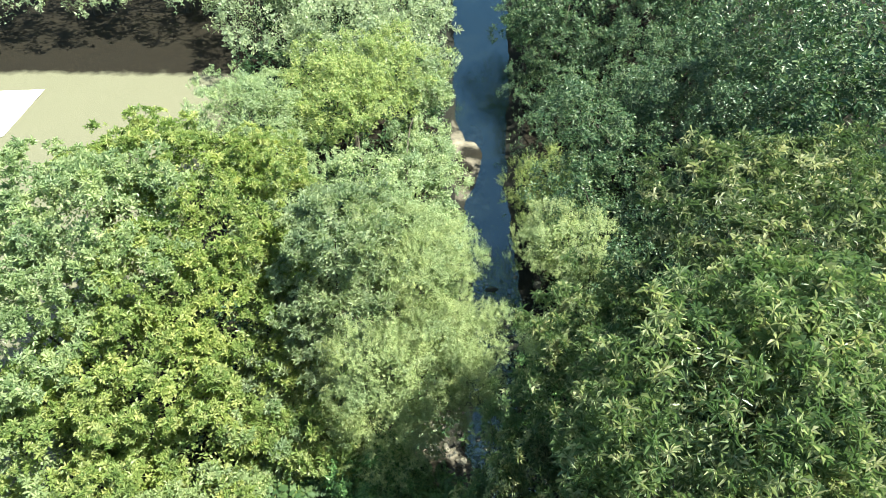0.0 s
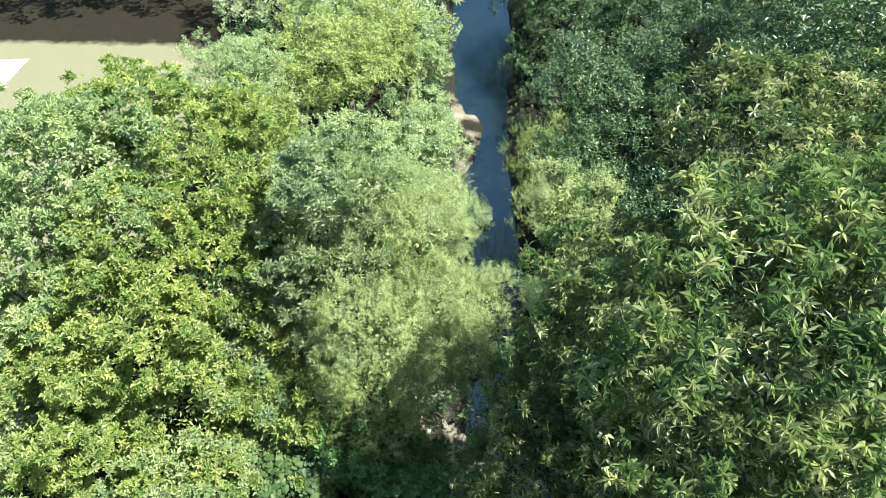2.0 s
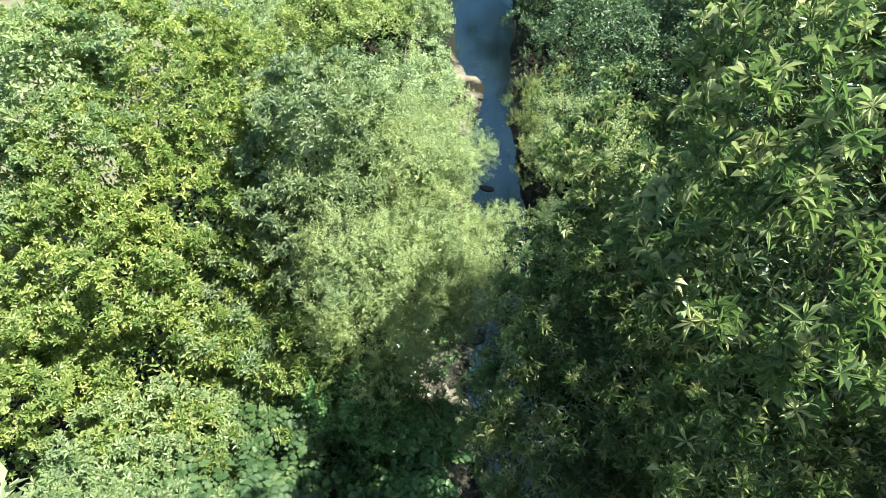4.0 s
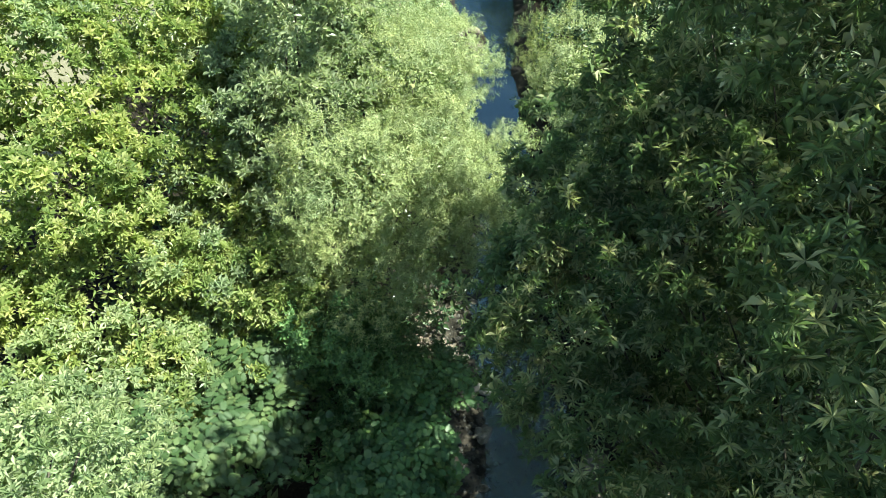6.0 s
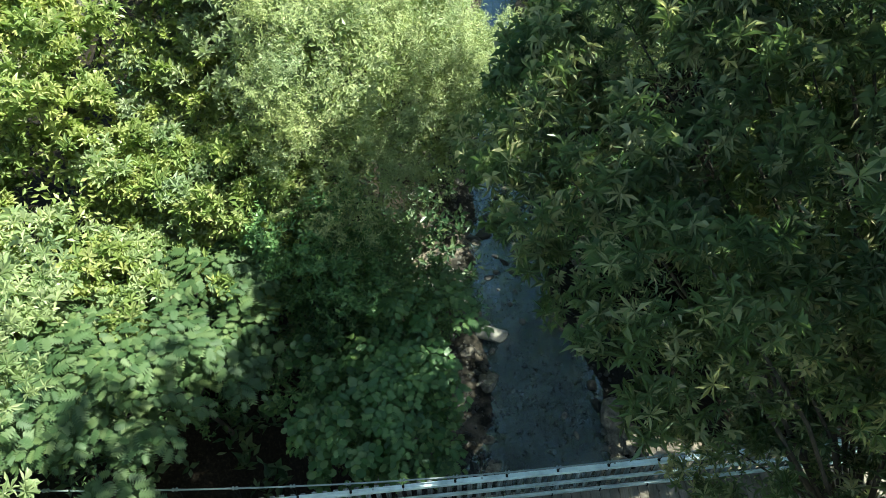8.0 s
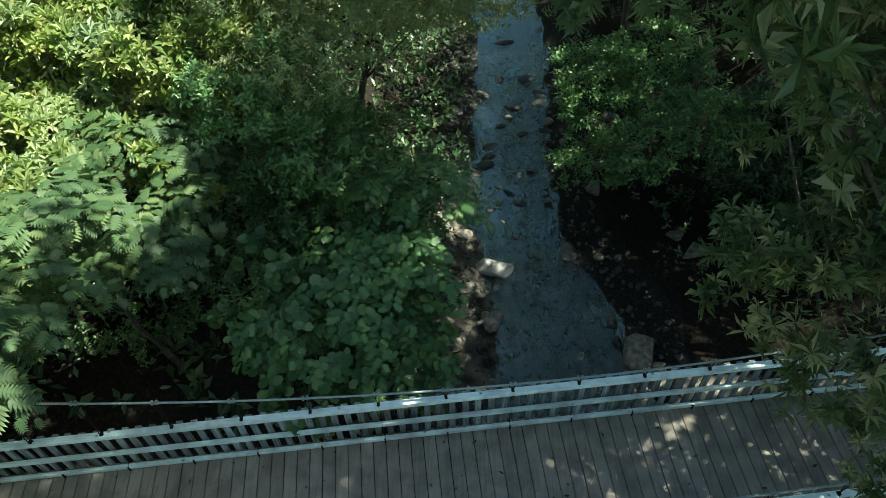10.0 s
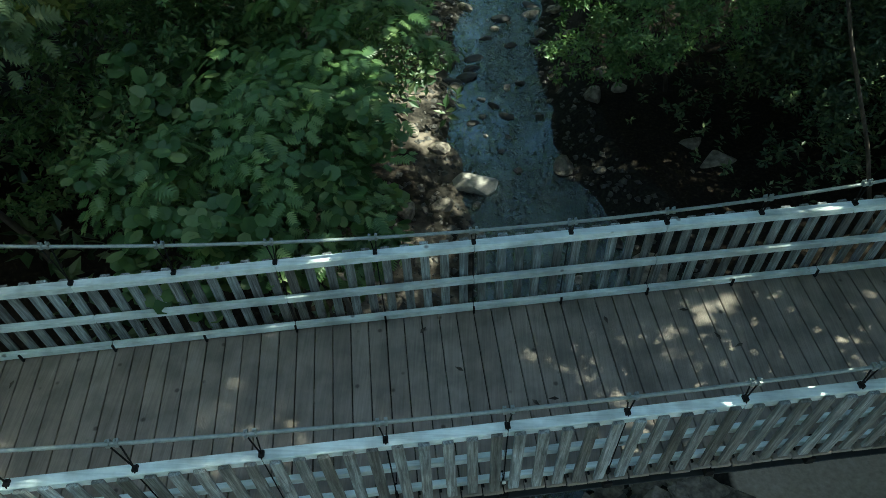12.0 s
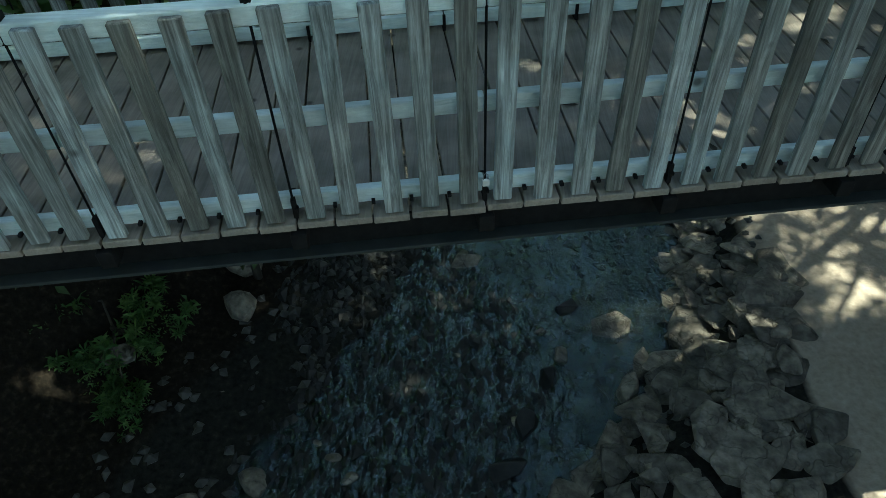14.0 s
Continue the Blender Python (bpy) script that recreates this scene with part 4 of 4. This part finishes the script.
slab(1.4, 4.34, 0.2, 1.3, -4.97, 2, 60, 0.2, WET_SLABS)
slab(1.17, 3.75, 0.24, 1.2, -4.97, 4, 30, 0.2, WET_SLABS)
slab(-1.83, 5.88, 0.27, 1.1, -4.9, 1, 0, 0.3, STONES * 2, label="grey stone at the edge of the riffle")
slab(-3.07, 4.94, 0.22, 1.0, -4.8, 5, 40, 0.3, STONES * 2, label="grey stone at the edge of the riffle")
slab(-2.36, 4.63, 0.15, 1.3, -4.85, 6, 10, 0.2, STONES * 2, label="grey stone at the edge of the riffle")
slab(-2.1, 6.4, 0.2, 1.2, -4.85, 3, 150, 0.25, STONES * 2, label="grey stone at the edge of the riffle")
slab(-4.57, 4.72, 0.3, 1.1, -4.5, 2, 90, 0.35, STONES * 2, label="grey stone at the edge of the riffle")
slab(-0.9, 7.3, 0.2, 1.2, -4.93, 0, 20, 0.25, STONES * 2, label="grey stone at the edge of the riffle")
for k, (x, y, r, long, turn) in enumerate([(0.64, 16.58, 0.24, 2.0, 20), (1.46, 18.6, 0.32, 1.2, 0), (1.04, 20.2, 0.22, 1.2, 80), (1.98, 20.2, 0.35, 1.3, 30), (2.4, 19.36, 0.3, 1.4, 150), (1.17, 14.44, 0.16, 1.8, 140),
                                           (1.47, 14.04, 0.2, 1.8, 160), (0.62, 13.75, 0.14, 2.0, 10), (0.47, 15.66, 0.3, 1.4, 25), (2.31, 13.97, 0.16, 1.6, 90), (3.65, 9.74, 0.22, 1.1, 80), (3.7, 9.1, 0.2, 1.8, 100),
                                           (0.1, 15.5, 0.3, 1.3, 170), (0.62, 16.1, 0.24, 1.4, 40), (1.7, 17.2, 0.16, 2.0, 10), (2.5, 17.4, 0.2, 1.8, 170), (1.0, 17.6, 0.15, 2.2, 5), (1.9, 15.4, 0.12, 2.4, 170), (2.6, 15.9, 0.18, 1.8, 20), (1.3, 22.6, 0.3, 1.8, 10), (0.9, 25.2, 0.35, 1.8, 165)]):
    slab(x, y, r, 0.7 + 0.35 * long, -5.02 + 0.01 * (k % 3), k, turn, 0.16, WET_STONES)
stone(-1.85, 10.0, 0.4, -4.75, 5, 15, label="upright brown boulder under the shrubs")
stone(2.75, 12.05, 0.35, -4.95, 0, 70)
stone(4.15, 8.7, 0.62, -4.85, 3, 75, label="long flat boulder at the water's edge")
slab(5.56, 12.28, 0.5, 1.2, -4.6, 1, 40, 0.5, label="grey boulder on the shaded shore")
slab(6.1, 11.7, 0.45, 1.3, -4.5, 2, 10, 0.45, label="grey boulder on the shaded shore")
slab(5.63, 11.2, 0.42, 1.3, -4.55, 4, 100, 0.4, label="grey boulder on the shaded shore")
rng = random.Random(5)
# a ledge of broken slabs between the water and the sand
for k in range(230):
    y = rng.uniform(2.0, 8.2)
    u = rng.random()
    x = float((np.interp(y, RIGHT_Y, RIGHT_X) - 0.25) * (1 - u) + u * (4.7 + 0.2 * math.sin(y * 2.3)))
    r = rng.uniform(0.14, 0.34) if k % 3 else rng.uniform(0.34, 0.5)
    ob = tagged(new("stone", SLABS[k % 7]), "angular grey slab of the rock ledge", "stone", "ledge slabs")
    ob.matrix_basis = pose(x, y, land_at(x, y) + rng.uniform(-0.03, 0.06), rng.uniform(-5, 5), rng.uniform(-5, 5), rng.uniform(0, 360)) @ Matrix.Diagonal((r, r * 0.85, 0.09 + r * 0.2, 1))
# loose stones along both margins and in the riffles
for k in range(110):
    y = rng.uniform(2.6, 24)
    xl, xr = np.interp(y, LEFT_Y, LEFT_X), np.interp(y, RIGHT_Y, RIGHT_X)
    kind = rng.random()
    if kind < 0.5:
        x, r = xl - rng.uniform(-0.9, 2.2), rng.uniform(0.1, 0.32)
    elif kind < 0.72 and y > 8:
        x, r = xr + rng.uniform(-0.7, 1.8), rng.uniform(0.1, 0.36)
    else:
        x, r = rng.uniform(xl, xr), rng.uniform(0.06, 0.17)
    z = land_at(x, y) if kind < 0.72 else WATER_Z - 0.03
    stone(float(x), y, r, z, k, rng.uniform(0, 360))

# pebbles on the bed
prng = np.random.default_rng(8)
py = prng.uniform(2.2, 22, 2600)
pl, pr = np.interp(py, LEFT_Y, LEFT_X) - 1.6, np.interp(py, RIGHT_Y, RIGHT_X) + 0.8
px_ = pl + (pr - pl) * prng.random(2600)
unit = np.array([(1, 0, 0), (-1, 0, 0), (0, 1, 0), (0, -1, 0), (0, 0, 0.6), (0, 0, -0.6)])
octa = np.array([(0, 2, 4), (2, 1, 4), (1, 3, 4), (3, 0, 4), (2, 0, 5), (1, 2, 5), (3, 1, 5), (0, 3, 5)])
prot = turned(np.array((0, 0, 1.0)) + prng.normal(0, 0.2, (2600, 3)), prng.uniform(0, 6.28, 2600))
pv = np.einsum("nij,nvj->nvi", prot, unit[None] * prng.uniform(0.7, 1.3, (2600, 6, 1))) * prng.uniform(0.03, 0.11, 2600)[:, None, None] + np.stack([px_, py, land(px_, py)], 1)[:, None]
pebbles = new("pebbles", array_mesh("pebbles", pv.reshape(-1, 3), (octa[None] + (np.arange(2600) * 6)[:, None, None]).reshape(-1, 3), WET_PEBBLE))
tagged(pebbles, "loose wet pebbles strewn over the creek bed", "pebbles", kind="stuff")

# a riffle of dark broken rock that the water runs through, below the calm pool
rn = 8000
ry_ = prng.uniform(1.6, 7.6, rn)
edge_ = np.interp(ry_, [1.6, 3.4, 4.9, 6.2, 7.3, 7.6], [0.8, 1.0, 1.8, 1.15, 0.7, 0.2])
rx_ = edge_ - (2.5 + edge_ * 0.4) * prng.random(rn) ** 1.15 + prng.normal(0, 0.16, rn)
rrot = turned(np.array((0, 0, 1.0)) + prng.normal(0, 0.22, (rn, 3)), prng.uniform(0, 6.28, rn))
rsize = prng.uniform(0.03, 0.14, rn) * prng.uniform(0.6, 1.0, rn)
rv = np.einsum("nij,nvj->nvi", rrot, unit[None] * prng.uniform(0.7, 1.3, (rn, 6, 1)) * (1.0, 0.85, 0.6)) * rsize[:, None, None] * (0.75, 1.35, 0.9)
rz = np.maximum(land(rx_, ry_), WATER_Z - 0.01) + prng.uniform(-0.06, 0.005, rn)
riffle = new("rocks", array_mesh("rocks", (rv + np.stack([rx_, ry_, rz], 1)[:, None]).reshape(-1, 3), (octa[None] + (np.arange(rn) * 6)[:, None, None]).reshape(-1, 3), WET_ROCK))
tagged(riffle, "dark wet broken rock in the creek's riffle", "rocks", kind="stuff")

# brighter leaf colour stands in for a fleck of sun on this shrub
shrub("shrub", "small shrub with narrow leaves among dark stones", "shrub", (-3.5, 5.2), [(-3.3, 5.4, -4.3, 0.42), (-3.7, 4.6, -4.4, 0.4), (-4.3, 5.3, -4.1, 0.5), (-3.2, 4.3, -4.5, 0.3)], "lance", LEAF_SHADE, 0.28, 6, 90, size=(0.5, 0.8))

# ---- pieces of the bridge ----
plank_data = bpy.data.meshes.new("plank")
bm = box(0.175, 2.06, 0.04, 0.004)
bm.to_mesh(plank_data)
bm.free()
plank_data.materials.append(PLANK_WOOD)
picket_data = bpy.data.meshes.new("picket")
bm = box(0.088, 0.036, 1.05, 0.005)
bm.to_mesh(picket_data)
bm.free()
picket_data.materials.append(PICKET_WOOD)
rng = random.Random(9)
for k in range(100):
    s = S0 + 0.093 + 0.186 * k
    shared("plank", plank_data, bridge, pose(s, rng.uniform(-0.008, 0.008), -0.02 + rng.uniform(-0.002, 0.002), rng.uniform(-0.1, 0.1), rng.uniform(-0.5, 0.5), rng.uniform(-0.15, 0.15)))
for rail, side in zip([o for o in bridge.children if o.name.startswith("railing")], (1, -1)):
    for k in range(100):
        s = S0 + 0.093 + 0.186 * k + rng.uniform(-0.008, 0.008)
        shared("picket", picket_data, rail, pose(s, side * (0.94 + 0.065), 0.538 + rng.uniform(-0.013, 0.013), rng.uniform(-0.5, 0.5), rng.uniform(-1.1, 1.1), rng.uniform(-2, 2)))
bolt_data = bpy.data.meshes.new("bolt")
bm = box(0.018, 0.03, 0.018, 0.002)
bm.to_mesh(bolt_data)
bm.free()
bolt_data.materials.append(BLACK_STEEL)
near_rail = [o for o in bridge.children if o.name.startswith("railing")][1]
for k in range(100):
    shared("bolt", bolt_data, near_rail, pose(S0 + 0.186 * k + 0.01, -0.975, 0.055))
